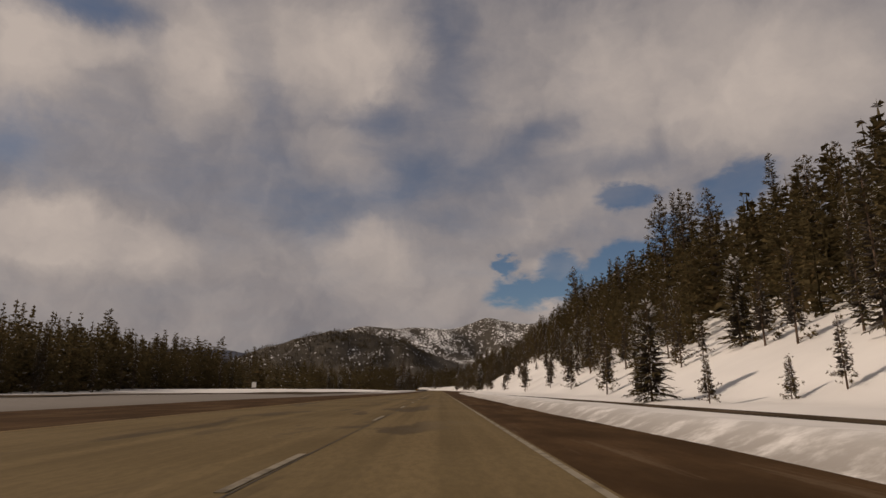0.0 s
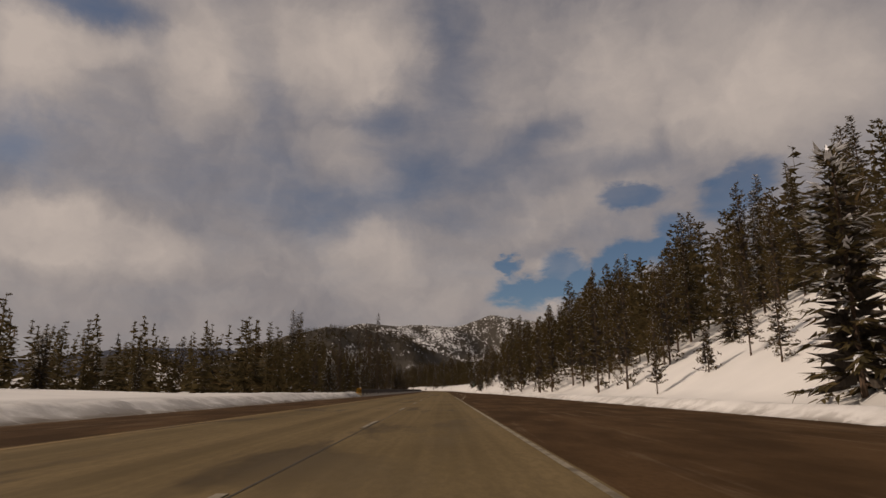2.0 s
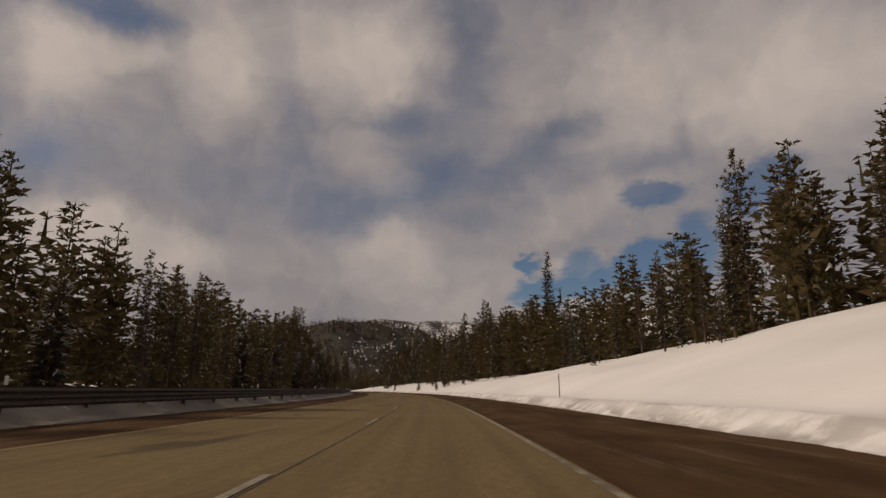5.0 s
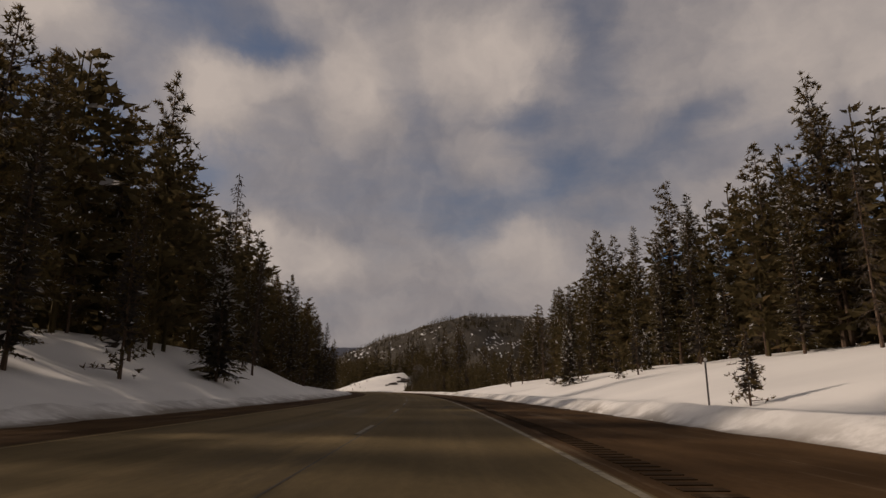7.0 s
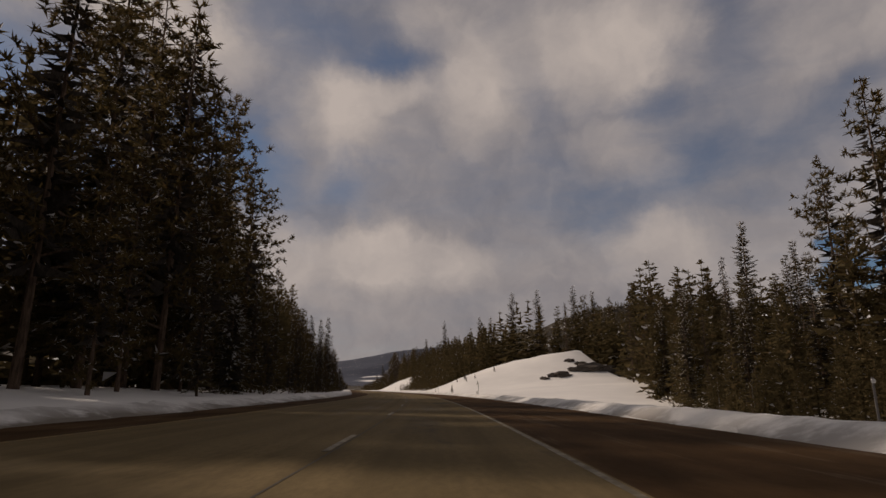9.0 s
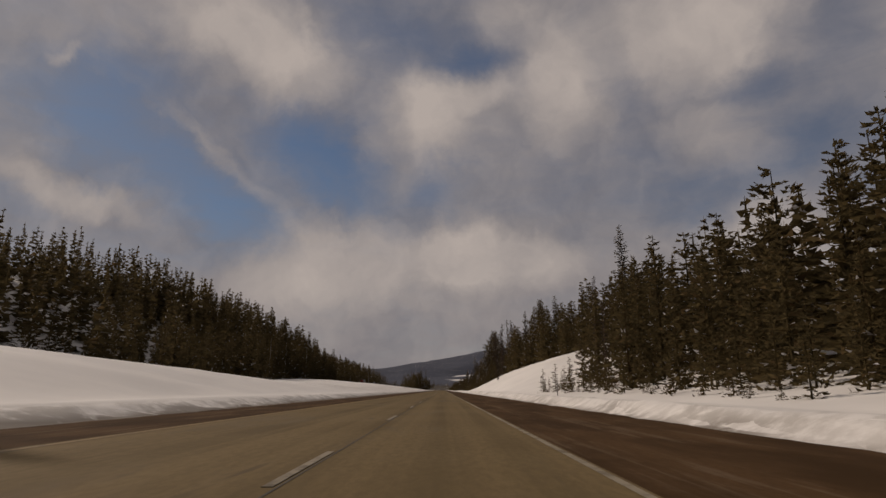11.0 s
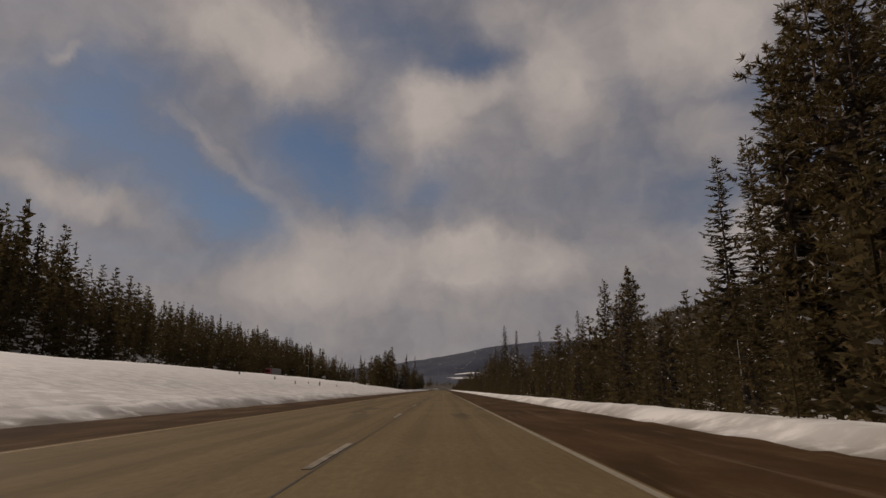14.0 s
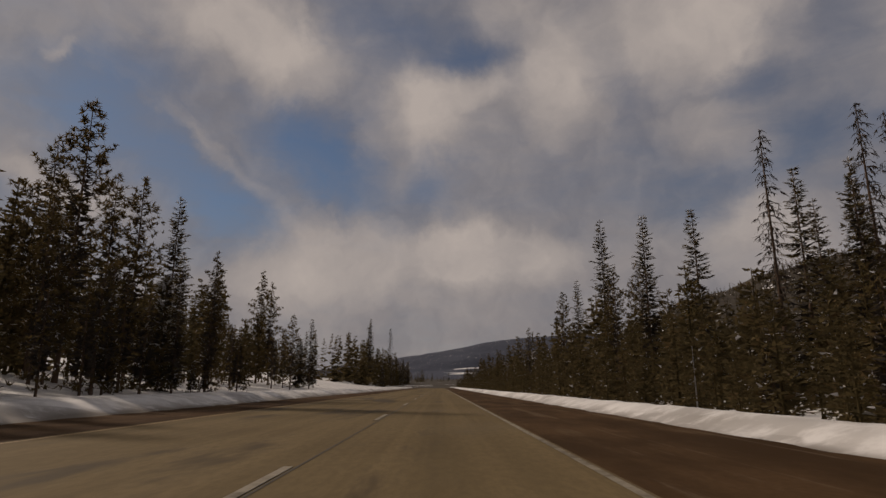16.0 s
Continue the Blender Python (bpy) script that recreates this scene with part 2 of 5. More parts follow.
def paint_mat(name, paint, bare, worn):
    """Road paint worn through to the paving in patches."""
    m, n, b = material(name, 0.7, 0.3)
    obj = n.add("ShaderNodeTexCoord").outputs["Object"]
    f = n.noise(obj, 2.2 / K, 5.0, 0.7).outputs[0]
    g = n.noise(obj, 0.05 / K, 3.0, 0.6).outputs[0]
    wear = n.ramp(n.math("ADD", n.math("MULTIPLY", f, 0.6), n.math("MULTIPLY", g, 0.4)), worn - 0.06, worn + 0.10)
    put(n, b, n.mix(wear, (*paint, 1), (*bare, 1)), None, f, 0.2, 0.002)
    return m


def mountain_mat(name, tree, lo, hi, size):
    """Snow slopes dotted with single conifers, dense or open by stretches; size: metres between trees."""
    m, n, b = material(name, 0.9, 0.05)
    obj = n.add("ShaderNodeTexCoord").outputs["Object"]
    big = n.noise(obj, 0.0042 / K, 4.0, 0.55).outputs[0]
    gully = n.noise(n.add("ShaderNodeMapping", {0: obj, 3: (1.0, 0.35, 0.25)}).outputs[0], 0.016 / K, 4.0, 0.6).outputs[0]
    dots = n.add("ShaderNodeTexVoronoi", {"Vector": n.add("ShaderNodeMapping", {0: obj, 3: (1.0, 1.0, 0.32)}).outputs[0], "Scale": 1.0 / (size * K)})
    pick = n.add("ShaderNodeSeparateColor", {0: dots.outputs["Color"]}).outputs[0]
    open_ground = n.ramp(n.math("ADD", n.math("MULTIPLY", big, 0.6), n.math("MULTIPLY", gully, 0.45)), lo, hi)
    free = n.math("MAXIMUM", n.math("GREATER_THAN", dots.outputs["Distance"], 0.92), n.math("LESS_THAN", pick, open_ground))
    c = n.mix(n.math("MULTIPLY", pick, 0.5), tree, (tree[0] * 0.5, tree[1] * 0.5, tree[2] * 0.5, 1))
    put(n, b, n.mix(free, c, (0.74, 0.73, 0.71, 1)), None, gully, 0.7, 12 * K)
    return m


CONCRETE = concrete_mat()
ASPHALT = asphalt_mat("asphalt", (0.044, 0.0245, 0.0110, 1), (0.086, 0.049, 0.0230, 1), 0.32)
RAMP = asphalt_mat("ramp_asphalt", (0.040, 0.028, 0.016, 1), (0.078, 0.056, 0.034, 1), 0.6)
RIBS = asphalt_mat("rumble_asphalt", (0.030, 0.018, 0.009, 1), (0.046, 0.028, 0.015, 1), 0.4)
SNOW = snow_mat()
LOAD = plain_mat("lodged_snow", (0.78, 0.78, 0.79), 0.6, 0.0, 0.1)
PAINT = paint_mat("white_road_paint", (0.245, 0.210, 0.150), (0.10, 0.078, 0.046), 0.50)
YELLOW = paint_mat("yellow_road_paint", (0.24, 0.15, 0.05), (0.075, 0.058, 0.034), 0.54)
JOINT = plain_mat("tar_joint", (0.040, 0.031, 0.020), 0.7, 0.0, 0.2)
PINE = leaf_mat("pine_needles", (0.052, 0.040, 0.018, 1), (0.175, 0.122, 0.050, 1), 0.6, 0.03)
FIR = leaf_mat("fir_needles", (0.046, 0.039, 0.020, 1), (0.155, 0.116, 0.054, 1), 0.5, 0.032)
WOODS = leaf_mat("far_needles", (0.048, 0.038, 0.020, 1), (0.135, 0.100, 0.046, 1), 0.5, 0.012)
# larch twigs; also the dark fill that shades the other crowns' cores
TWIG_AND_CORE = bark_mat("bare_twigs", (0.035, 0.028, 0.022, 1), (0.075, 0.062, 0.05, 1))
BARK = bark_mat("pine_bark", (0.05, 0.034, 0.024, 1), (0.15, 0.10, 0.07, 1))
STEEL = plain_mat("galvanised_steel", (0.085, 0.070, 0.058), 0.65, 0.2, 0.5)
WOODPOST = bark_mat("weathered_wood", (0.08, 0.06, 0.045, 1), (0.16, 0.13, 0.10, 1))
GREEN = plain_mat("green_sign_sheet", (0.0, 0.13, 0.075), 0.4, 0.0, 0.15)
WHITE = plain_mat("white_sign_sheet", (0.72, 0.70, 0.66), 0.45, 0.0, 0.15)
BLACK = plain_mat("black_paint", (0.02, 0.02, 0.02), 0.5, 0.0, 0.1)
AMBER = plain_mat("amber_sheet", (0.75, 0.36, 0.03), 0.4, 0.0, 0.15)
RED = plain_mat("red_truck_paint", (0.30, 0.02, 0.02), 0.35, 0.0, 0.15)
GREY = plain_mat("grey_trailer_paint", (0.17, 0.155, 0.14), 0.5, 0.0, 0.3)
ROCK = bark_mat("dark_rock", (0.05, 0.042, 0.036, 1), (0.16, 0.135, 0.115, 1))
RUBBER = plain_mat("tyre_rubber", (0.02, 0.02, 0.02), 0.8, 0.0, 0.1)
GLASS = plain_mat("dark_glass", (0.015, 0.017, 0.02), 0.1, 0.0, 0.0)
# distance haze put into the tree colours: lifted on all, bluish on the ridge
PEAKS = mountain_mat("snowy_forest_mountain", (0.085, 0.074, 0.060, 1), 0.40, 0.80, 10.0)
SPURWOOD = mountain_mat("forested_spur", (0.085, 0.074, 0.060, 1), 0.52, 1.0, 7.0)
HAZY_RIDGE = mountain_mat("far_forest_ridge", (0.075, 0.082, 0.105, 1), 0.76, 1.0, 9.0)

# ---------------------------------------------------------------- shape helpers


def smooth(e0, e1, x):
    t = min(1.0, max(0.0, (x - e0) / (e1 - e0)))
    return t * t * (3 - 2 * t)


def keyed(table, s):
    """Values of a table (s, a, b, ...) at s, linear between its rows."""
    if s <= table[0][0]:
        return table[0][1:]
    for p, q in zip(table, table[1:]):
        if s <= q[0]:
            f = (s - p[0]) / (q[0] - p[0])
            return tuple(a + (b - a) * f for a, b in zip(p[1:], q[1:]))
    return table[-1][1:]


def mesh(name, verts, faces, mats, index=None, uvs=None, soft=False):
    """A mesh from points in real metres."""
    me = bpy.data.meshes.new(name)
    me.from_pydata([(x * K, y * K, z * K) for x, y, z in verts], [], faces)
    for m in mats:
        me.materials.append(m)
    if index is not None:
        me.polygons.foreach_set("material_index", index)
    if uvs is not None:
        layer = me.uv_layers.new(name="UVMap")
        loops = np.empty(len(me.loops), dtype=np.int32)
        me.loops.foreach_get("vertex_index", loops)
        layer.data.foreach_set("uv", np.asarray(uvs, dtype=np.float32)[loops].ravel())
    if soft:
        me.polygons.foreach_set("use_smooth", [True] * len(me.polygons))
    me.update()
    return me


def bmesh_mesh(name, bm, mat):
    me = bpy.data.meshes.new(name)
    bm.transform(Matrix.Scale(K, 4))
    bm.to_mesh(me)
    bm.free()
    me.materials.append(mat)
    return me


def part(name, data, mat=None, parent=None, label=""):
    """One mesh object under a thing or a part; data: a bmesh or a mesh."""
    me = bmesh_mesh(name, data, mat) if isinstance(data, bmesh.types.BMesh) else data
    ob = new(name, me)
    ob.parent = parent
    return tagged(ob, label)


def at(s, off, z=0.0, turn=0.0, size=1.0):
    """A pose on the plan, turned to face along the road."""
    x, y = spot(s, off)
    return pose(x * K, y * K, z * K, 0, 0, math.degrees(line(s)[2]) + turn) @ Matrix.Scale(size, 4)


def thing(name, label, category, m, group="", kind=""):
    ob = tagged(new(name), label, category, group, kind)
    ob.matrix_basis = m
    return ob


def place(ob, m, label=""):
    """A copy of a built thing at the pose m, with m's size."""
    size = m.to_scale()[0]
    c = copy_thing(ob, Matrix.LocRotScale(m.translation, m.to_quaternion(), None))
    c.scale = (size, size, size)
    if label:
        c["label"] = label
    return c


def box(bm, x0, x1, y0, y1, z0, z1, bevel=0.0):
    r = bmesh.ops.create_cube(bm, size=1.0)
    for v in r["verts"]:
        v.co = Vector(((x0 + x1) / 2 + v.co.x * (x1 - x0), (y0 + y1) / 2 + v.co.y * (y1 - y0), (z0 + z1) / 2 + v.co.z * (z1 - z0)))
    if bevel:
        bmesh.ops.bevel(bm, geom=list({e for v in r["verts"] for e in v.link_edges}), offset=bevel, segments=1, affect="EDGES", clamp_overlap=True)
    return bm


def tube(bm, pts, radii, sides=8, cap=True):
    """A tapered tube along points."""
    rings = []
    for i, (p, r) in enumerate(zip(pts, radii)):
        d = (Vector(pts[min(i + 1, len(pts) - 1)]) - Vector(pts[max(i - 1, 0)])).normalized()
        a = d.orthogonal().normalized()
        b = d.cross(a)
        rings.append([bm.verts.new(Vector(p) + (a * math.cos(2 * math.pi * k / sides) + b * math.sin(2 * math.pi * k / sides)) * r) for k in range(sides)])
    for u, v in zip(rings, rings[1:]):
        for k in range(sides):
            bm.faces.new((u[k], u[(k + 1) % sides], v[(k + 1) % sides], v[k]))
    if cap:
        bm.faces.new(rings[0][::-1])
        bm.faces.new(rings[-1])
    return bm


# ---------------------------------------------------------------- the ground's shape
# along; right pavement edge, bank height beside it, start of slope, slope, height of its top
RIGHT = [(-60, 4.2, 0.35, 17, 0.45, 60), (100, 4.2, 0.35, 17, 0.47, 60), (150, 4.6, 0.25, 16.0, 0.50, 60), (185, 11.0, 0.4, 15, 0.60, 60),
         (250, 10.9, 0.4, 15, 0.62, 50), (300, 10.6, 0.4, 17, 0.45, 26), (335, 10.2, 0.4, 14, 0.45, 22), (360, 8.6, 0.4, 11, 0.50, 20), (385, 7.2, 0.4, 11.0, 0.42, 15),
         (415, 6.8, 0.4, 10, 0.46, 13), (432, 6.6, 0.4, 9.5, 0.66, 14), (447, 6.4, 0.4, 9.5, 0.64, 12), (456, 6.4, 0.4, 11, 0.22, 7), (470, 6.3, 0.4, 9.5, 0.40, 11), (560, 6.0, 0.4, 9.5, 0.38, 10), (640, 6.0, 0.4, 9.5, 0.28, 6), (720, 6.0, 0.4, 9.5, 0.25, 5), (800, 6.0, 0.4, 10.5, 0.25, 4.5),
         (860, 6.0, 0.4, 11, 0.22, 3)]
RIGHT += [(905, 6.0, 0.32, 14, 0.05, 0.3), (1035, 6.0, 0.32, 14, 0.05, 0.3), (1078, 6.0, 0.35, 11, 0.16, 4.5), (1098, 6.0, 0.4, 9.5, 0.42, 14),
         (1116, 6.0, 0.4, 9.5, 0.40, 14), (1142, 6.0, 0.4, 11, 0.14, 2.5), (1235, 6.0, 0.5, 10.5, 0.18, 4), (1285, 5.9, 0.5, 9.0, 0.56, 13), (1350, 5.9, 0.5, 9.0, 0.58, 12), (1385, 5.9, 0.5, 9.0, 0.40, 5), (1425, 5.8, 0.5, 10, 0.22, 2.2),
          (1480, 5.2, 0.29, 12, 0.05, 0.4), (2600, 5.2, 0.29, 12, 0.05, 0.4)]
# along; left pavement edge, bank height, start of slope, slope, height of its top
LEFT = [(-60, 18, 0.12, 60, 0.0, 0.01), (60, 18, 0.12, 60, 0.0, 0.01), (110, 14.5, 0.14, 60, 0.0, 0.01), (150, 12.0, 0.28, 60, 0.02, 1), (180, 11.2, 0.6, 16, 0.03, 0.8), (260, 11.0, 0.6, 14, 0.04, 0.8), (285, 10.4, 0.46, 16, 0.0, 0.01), (600, 10.4, 0.46, 16, 0.0, 0.01),
        (722, 10.2, 0.45, 14, 0.05, 1)]
LEFT += [(750, 10.6, 0.5, 12.5, 0.34, 3.4), (775, 10.6, 0.5, 12.5, 0.55, 5.0), (808, 10.6, 0.5, 12.5, 0.60, 5.5), (823, 10.6, 0.5, 12.5, 0.26, 2.6), (850, 10.6, 0.5, 12.5, 0.25, 2.6), (930, 10.6, 0.4, 13, 0.12, 1.2), (1000, 10.6, 0.4, 13, 0.1, 1.0), (1130, 10.6, 0.5, 13, 0.12, 2.0),
        (1170, 10.6, 0.5, 14, 0.30, 6.0), (1215, 10.6, 0.5, 15, 0.24, 5), (1300, 10.6, 0.5, 13, 0.20, 1.5), (1550, 10.6, 0.5, 13, 0.20, 1.5), (1690, 10.6, 0.5, 13, 0.20, 1.5), (1730, 10.6, 0.5, 16, 0.03, 1.5), (2600, 10.6, 0.5, 16, 0.03, 1)]
# wooded hillsides away from the road: side, from, to, first offset, slope, height
RISES = [(-1, 1180, 1690, 82, 0.70, 75), (-1, 1600, 2150, 86, 0.46, 24), (-1, -40, 330, 110, 0.22, 30), (-1, 330, 700, 120, 0.12, 14)]


def fractal(x, y, size, octaves=3):
    v, a, f = 0.0, 1.0, 1.0 / size
    for _ in range(octaves):
        v += a * noise.noise((x * f, y * f, 3.7))
        a, f = a * 0.5, f * 2.1
    return v


def height(s, off):
    """Height of the snow ground at a place along and beside the road."""
    x, y = s, off
    if off >= 0:
        edge, bank, o0, slope, top = keyed(RIGHT, s)
        o = off
    else:
        edge, bank, o0, slope, top = keyed(LEFT, s)
        o = -off
    rag = 0.22 * noise.noise((s * 0.07, 0.0, 1.3)) + 0.10 * noise.noise((s * 0.16, 0.0, 4.1))
    u = o - edge - rag
    if u < 0:
        return max(-0.3, 0.25 * u) - 0.02
    lump = 0.5 + 0.5 * noise.noise((s * 0.12, off * 0.5, 9.1))
    wide = 0.9 if off >= 0 or 280 < s < 735 else 1.9
    z = bank * smooth(0, wide, u) * (0.85 + 0.30 * lump) * (1 - 0.45 * smooth(wide + 0.6, wide + 4, u))
    if o > o0 and top > 0:
        raw = slope * (o - o0)
        body = top * (1 - math.exp(-raw / top * (1 + 0.35 * raw / top)))
        if off > 0 and 1040 < s < 1140:
            # the cut hill drops again behind its crest
            body *= 1 - 0.92 * smooth(46, 60, o) * (1 - smooth(1112, 1135, s))
        z += body
        z += 0.35 * fractal(s, off, 9.0) * smooth(o0, o0 + 6, o) * min(1.0, top / 6)
    if off > 0:
        # a shallow ditch behind the ploughed bank
        z -= (1.4 * smooth(885, 912, s) * (1 - smooth(1010, 1050, s)) + 1.0 * smooth(1478, 1505, s)) * smooth(1.3, 5.5, u)
    z += 0.22 * fractal(s, off, 22.0) * smooth(edge + 2, edge + 8, o)
    if off < 0:
        # the bench that carries the other carriageway
        z += 4.4 * smooth(14, 70, o) * smooth(1290, 1480, s) * (1 - smooth(1980, 2120, s))
    rise = 0.0
    for side, s0, s1, o1, tilt, cap in RISES:
        if side * off > o1:
            rise = max(rise, cap * (1 - math.exp(-tilt * (o - o1) / cap)) * smooth(s0 - 60, s0 + 120, s) * (1 - smooth(s1 - 60, s1 + 60, s)) * smooth(o1, o1 + 30, o))
    z += rise
    # ramp bed beside the first stretch
    if 0 < off and s < 190:
        r = ramp_line(s)
        z = z + (-0.03 - z) * (1 - smooth(2.0, 3.0, abs(off - r)))
    return z


def ramp_line(s):
    """Offset of the merging ramp's middle."""
    return 7.6 + 3.6 * (1 - smooth(20, 190, s))


def strip(name, a, b, s0, s1, step, z, mat, cols=1):
    """A flat band of paving between the offsets a(s) and b(s)."""
    vs, fs, uv = [], [], []
    n = int(math.ceil((s1 - s0) / step)) + 1
    for i in range(n):
        s = s0 + (s1 - s0) * i / (n - 1)
        for c in range(cols + 1):
            o = a(s) + (b(s) - a(s)) * c / cols
            vs.append((*spot(s, o), z))
            uv.append((s, o))
    w = cols + 1
    for i in range(n - 1):
        for c in range(cols):
            k = i * w + c
            fs.append((k, k + 1, k + w + 1, k + w))
    return new(name, mesh(name, vs, fs, [mat], uvs=uv))


END = 2900
COLS_R = [1.0, 3.0, 4.0, 4.4, 4.8, 5.2, 5.6, 6.0, 6.4, 6.8, 7.2, 7.8, 8.4, 9.2, 10, 10.8, 11.4, 12, 12.8, 13.6, 14.6, 16, 17.6, 19.5, 22, 25, 29, 34, 40, 48, 58, 70, 85, 105, 130]
COLS_L = [1.0, 8.0, 10.0, 10.4, 10.8, 11.2, 11.6, 12.0, 12.5, 13, 13.6, 14.4, 15.4, 16.6, 18, 20, 22.5, 26, 30, 35, 41, 48, 58, 70, 85, 105, 130, 160, 200]


# crest lines of the far hills: x, y, height; and how far their flanks reach
RANGE = [(-1330, 4450, 230), (-1203, 4543, 292), (-964, 4702, 398), (-595, 4914, 512), (-376, 5086, 508), (-167, 5297, 538), (111, 5499, 542), (465, 5671, 672), (744, 5550, 600), (931, 5420, 592), (1160, 5274, 628), (1700, 5000, 640)]
SPUR = [(-1010, 2960, 95), (-908, 3037, 172), (-844, 3087, 228), (-700, 3140, 280), (-570, 3190, 312), (-426, 3251, 305), (-300, 3300, 302), (-120, 3420, 225)]
BLUE = [(-4100, 4900, 120), (-3786, 5119, 170), (-3610, 5270, 222), (-3333, 5481, 283), (-3060, 5662, 350), (-2737, 5844, 388), (-2120, 6112, 395), (-1600, 6290, 250)]
CRESTS = [(RANGE, 950.0, 300.0), (SPUR, 330.0, 120.0), (BLUE, 1000.0, 400.0)]


def far_height(x, y):
    """Height of the land away from the road."""
    z = 0.0
    for crest, reach, size in CRESTS:
        for (ax, ay, az), (bx, by, bz) in zip(crest, crest[1:]):
            ex, ey = bx - ax, by - ay
            f = min(1.0, max(0.0, ((x - ax) * ex + (y - ay) * ey) / (ex * ex + ey * ey)))
            q = math.hypot(x - ax - ex * f, y - ay - ey * f) / reach
            if crest is SPUR:
                # the road runs past the spur's foot
                dx, dy = x - spot(S2, 0)[0], y - spot(S2, 0)[1]
                q += 3.0 * (1 - smooth(60, 230, math.cos(TURN) * dx + math.sin(TURN) * dy))
            if q < 3:
                top = az + (bz - az) * f
                z = max(z, top * math.exp(-q ** 1.35) * (1 + 0.30 * min(1.0, 1.5 * q) * fractal(x, y, size, 4)))
    return z - 3.0


def clearing(p):
    """Open snow fields low on the far ridge."""
    x, y, z = p
    f = math.atan2(-x - 640, y - 1690)
    return 25 < z < 120 and 0.575 < f < 0.638 and noise.noise((x * 0.008, y * 0.008, 0.5)) > -0.05


def build_ground():
    offs = [-o for o in reversed(COLS_L)] + COLS_R
    vs, dirt, uv, fs = [], [], [], []
    ss = [(-40 + 2.5 * i) for i in range(int((1800 + 40) / 2.5))] + [1800 + 12.5 * i for i in range(90)]
    for s in ss:
        er, el = keyed(RIGHT, s)[0], keyed(LEFT, s)[0]
        for o in offs:
            z = height(s, o)
            vs.append((*spot(s, o), z))
            e = o - er if o > 0 else -o - el
            # besides edge dirt, the left field past 1230 m is greyed to stand for shade
            dirt.append((1.0 - smooth(0.0, 1.0 + smooth(1440, 1500, s) + 1.2 * (1 - smooth(130, 170, s)), e)) * (0.45 + 0.15 * smooth(1440, 1500, s) + 0.3 * (1 - smooth(130, 170, s))) if o > 0 else max(1.6 * (1.0 - smooth(0.8, 3.4, e)) if 285 < s < 735 else 1.0 - smooth(0.0, 1.8, e), 0.42 * smooth(1230, 1290, s) * (1 - smooth(6, 45, e)), 1.5 * (1 - smooth(125, 165, s)) * (1 - smooth(60, 75, -o))))
            uv.append((s, o))
    w = len(offs)
    for i in range(len(ss) - 1):
        for c in range(w - 1):
            k = i * w + c
            fs.append((k, k + 1, k + w + 1, k + w))
    n0, f0 = len(vs), len(fs)
    # the wide land under and beyond it
    step = 60
    nx, ny = 125, 148
    for j in range(ny):
        for i in range(nx):
            x, y = -4900 + i * step, -1800 + j * step
            vs.append((x, y, far_height(x, y)))
            dirt.append(0.0)
            uv.append((x, y))
    for j in range(ny - 1):
        for i in range(nx - 1):
            k = n0 + j * nx + i
            fs.append((k, k + 1, k + nx + 1, k + nx))
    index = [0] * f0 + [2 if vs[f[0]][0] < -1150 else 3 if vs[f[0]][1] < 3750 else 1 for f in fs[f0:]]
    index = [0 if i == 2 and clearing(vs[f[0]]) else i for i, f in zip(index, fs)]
    me = mesh("ground", vs, fs, [SNOW, PEAKS, HAZY_RIDGE, SPURWOOD], index, uv, soft=True)
    me.attributes.new("dirt", "FLOAT", "POINT").data.foreach_set("value", dirt)
    return tagged(new("ground", me), "snow-covered ground with ploughed banks and wooded hills", "ground", kind="structure")


build_ground()


def windrow(name, side, s0, s1, label, step=0.6):
    """Ploughed lumpy snow along the pavement's edge."""
    cols = [(-0.35, 0.0), (-0.12, 0.35), (0.15, 0.8), (0.45, 1.0), (0.8, 0.9), (1.2, 0.6), (1.7, 0.15)]
    vs, fs, dirt = [], [], []
    n = int((s1 - s0) / step) + 1
    for i in range(n):
        s = s0 + i * step
        edge, bank = keyed(RIGHT if side > 0 else LEFT, s)[:2]
        if side < 0 and 289 < s < 735:
            edge -= 0.25
        wave = 0.5 + 0.5 * noise.noise((s * 0.11, 5.0 * side, 0.7))
        for k, (u, rise) in enumerate(cols):
            clod = noise.noise((s * 0.75, u * 1.6 + 9 * side, 2.2)) + 0.6 * noise.noise((s * 1.9, u * 3.0, 6.1 + side))
            o = edge + u + 0.22 * noise.noise((s * 0.5, u, 3.3 * side)) + 0.12 * noise.noise((s * 1.7, u, 7.7))
            base = max(height(s, side * o), -0.03) if k > 1 else -0.03
            z = base + rise * ((0.05 + 0.10 * wave + 0.13 * max(-0.6, clod)) if side < 0 else (0.02 + 0.04 * wave + 0.07 * max(-0.6, clod))) - (0.12 if k == len(cols) - 1 else 0.0)
            vs.append((*spot(s, side * o), z))
            foul = (0.95, 0.85, 0.6, 0.45, 0.35, 0.25, 0.1)[k] * (1.25 if side < 0 else 0.9)
            dirt.append(max(0.0, foul + 0.45 * noise.noise((s * 0.3, u, 1.1)) + (0.7 if side < 0 and 289 < s < 735 else 0.0)))
    w = len(cols)
    for i in range(n - 1):
        for c in range(w - 1):
            k = i * w + c
            f = (k, k + 1, k + w + 1, k + w)
            fs.append(f if side > 0 else f[::-1])
    me = mesh(name, vs, fs, [SNOW], soft=True)
    me.attributes.new("dirt", "FLOAT", "POINT").data.foreach_set("value", dirt)
    return tagged(new(name, me), label, "snow bank", kind="stuff")


windrow("snow_windrow", 1, 186, 1960, "low lumpy ploughed snow along the shoulder")
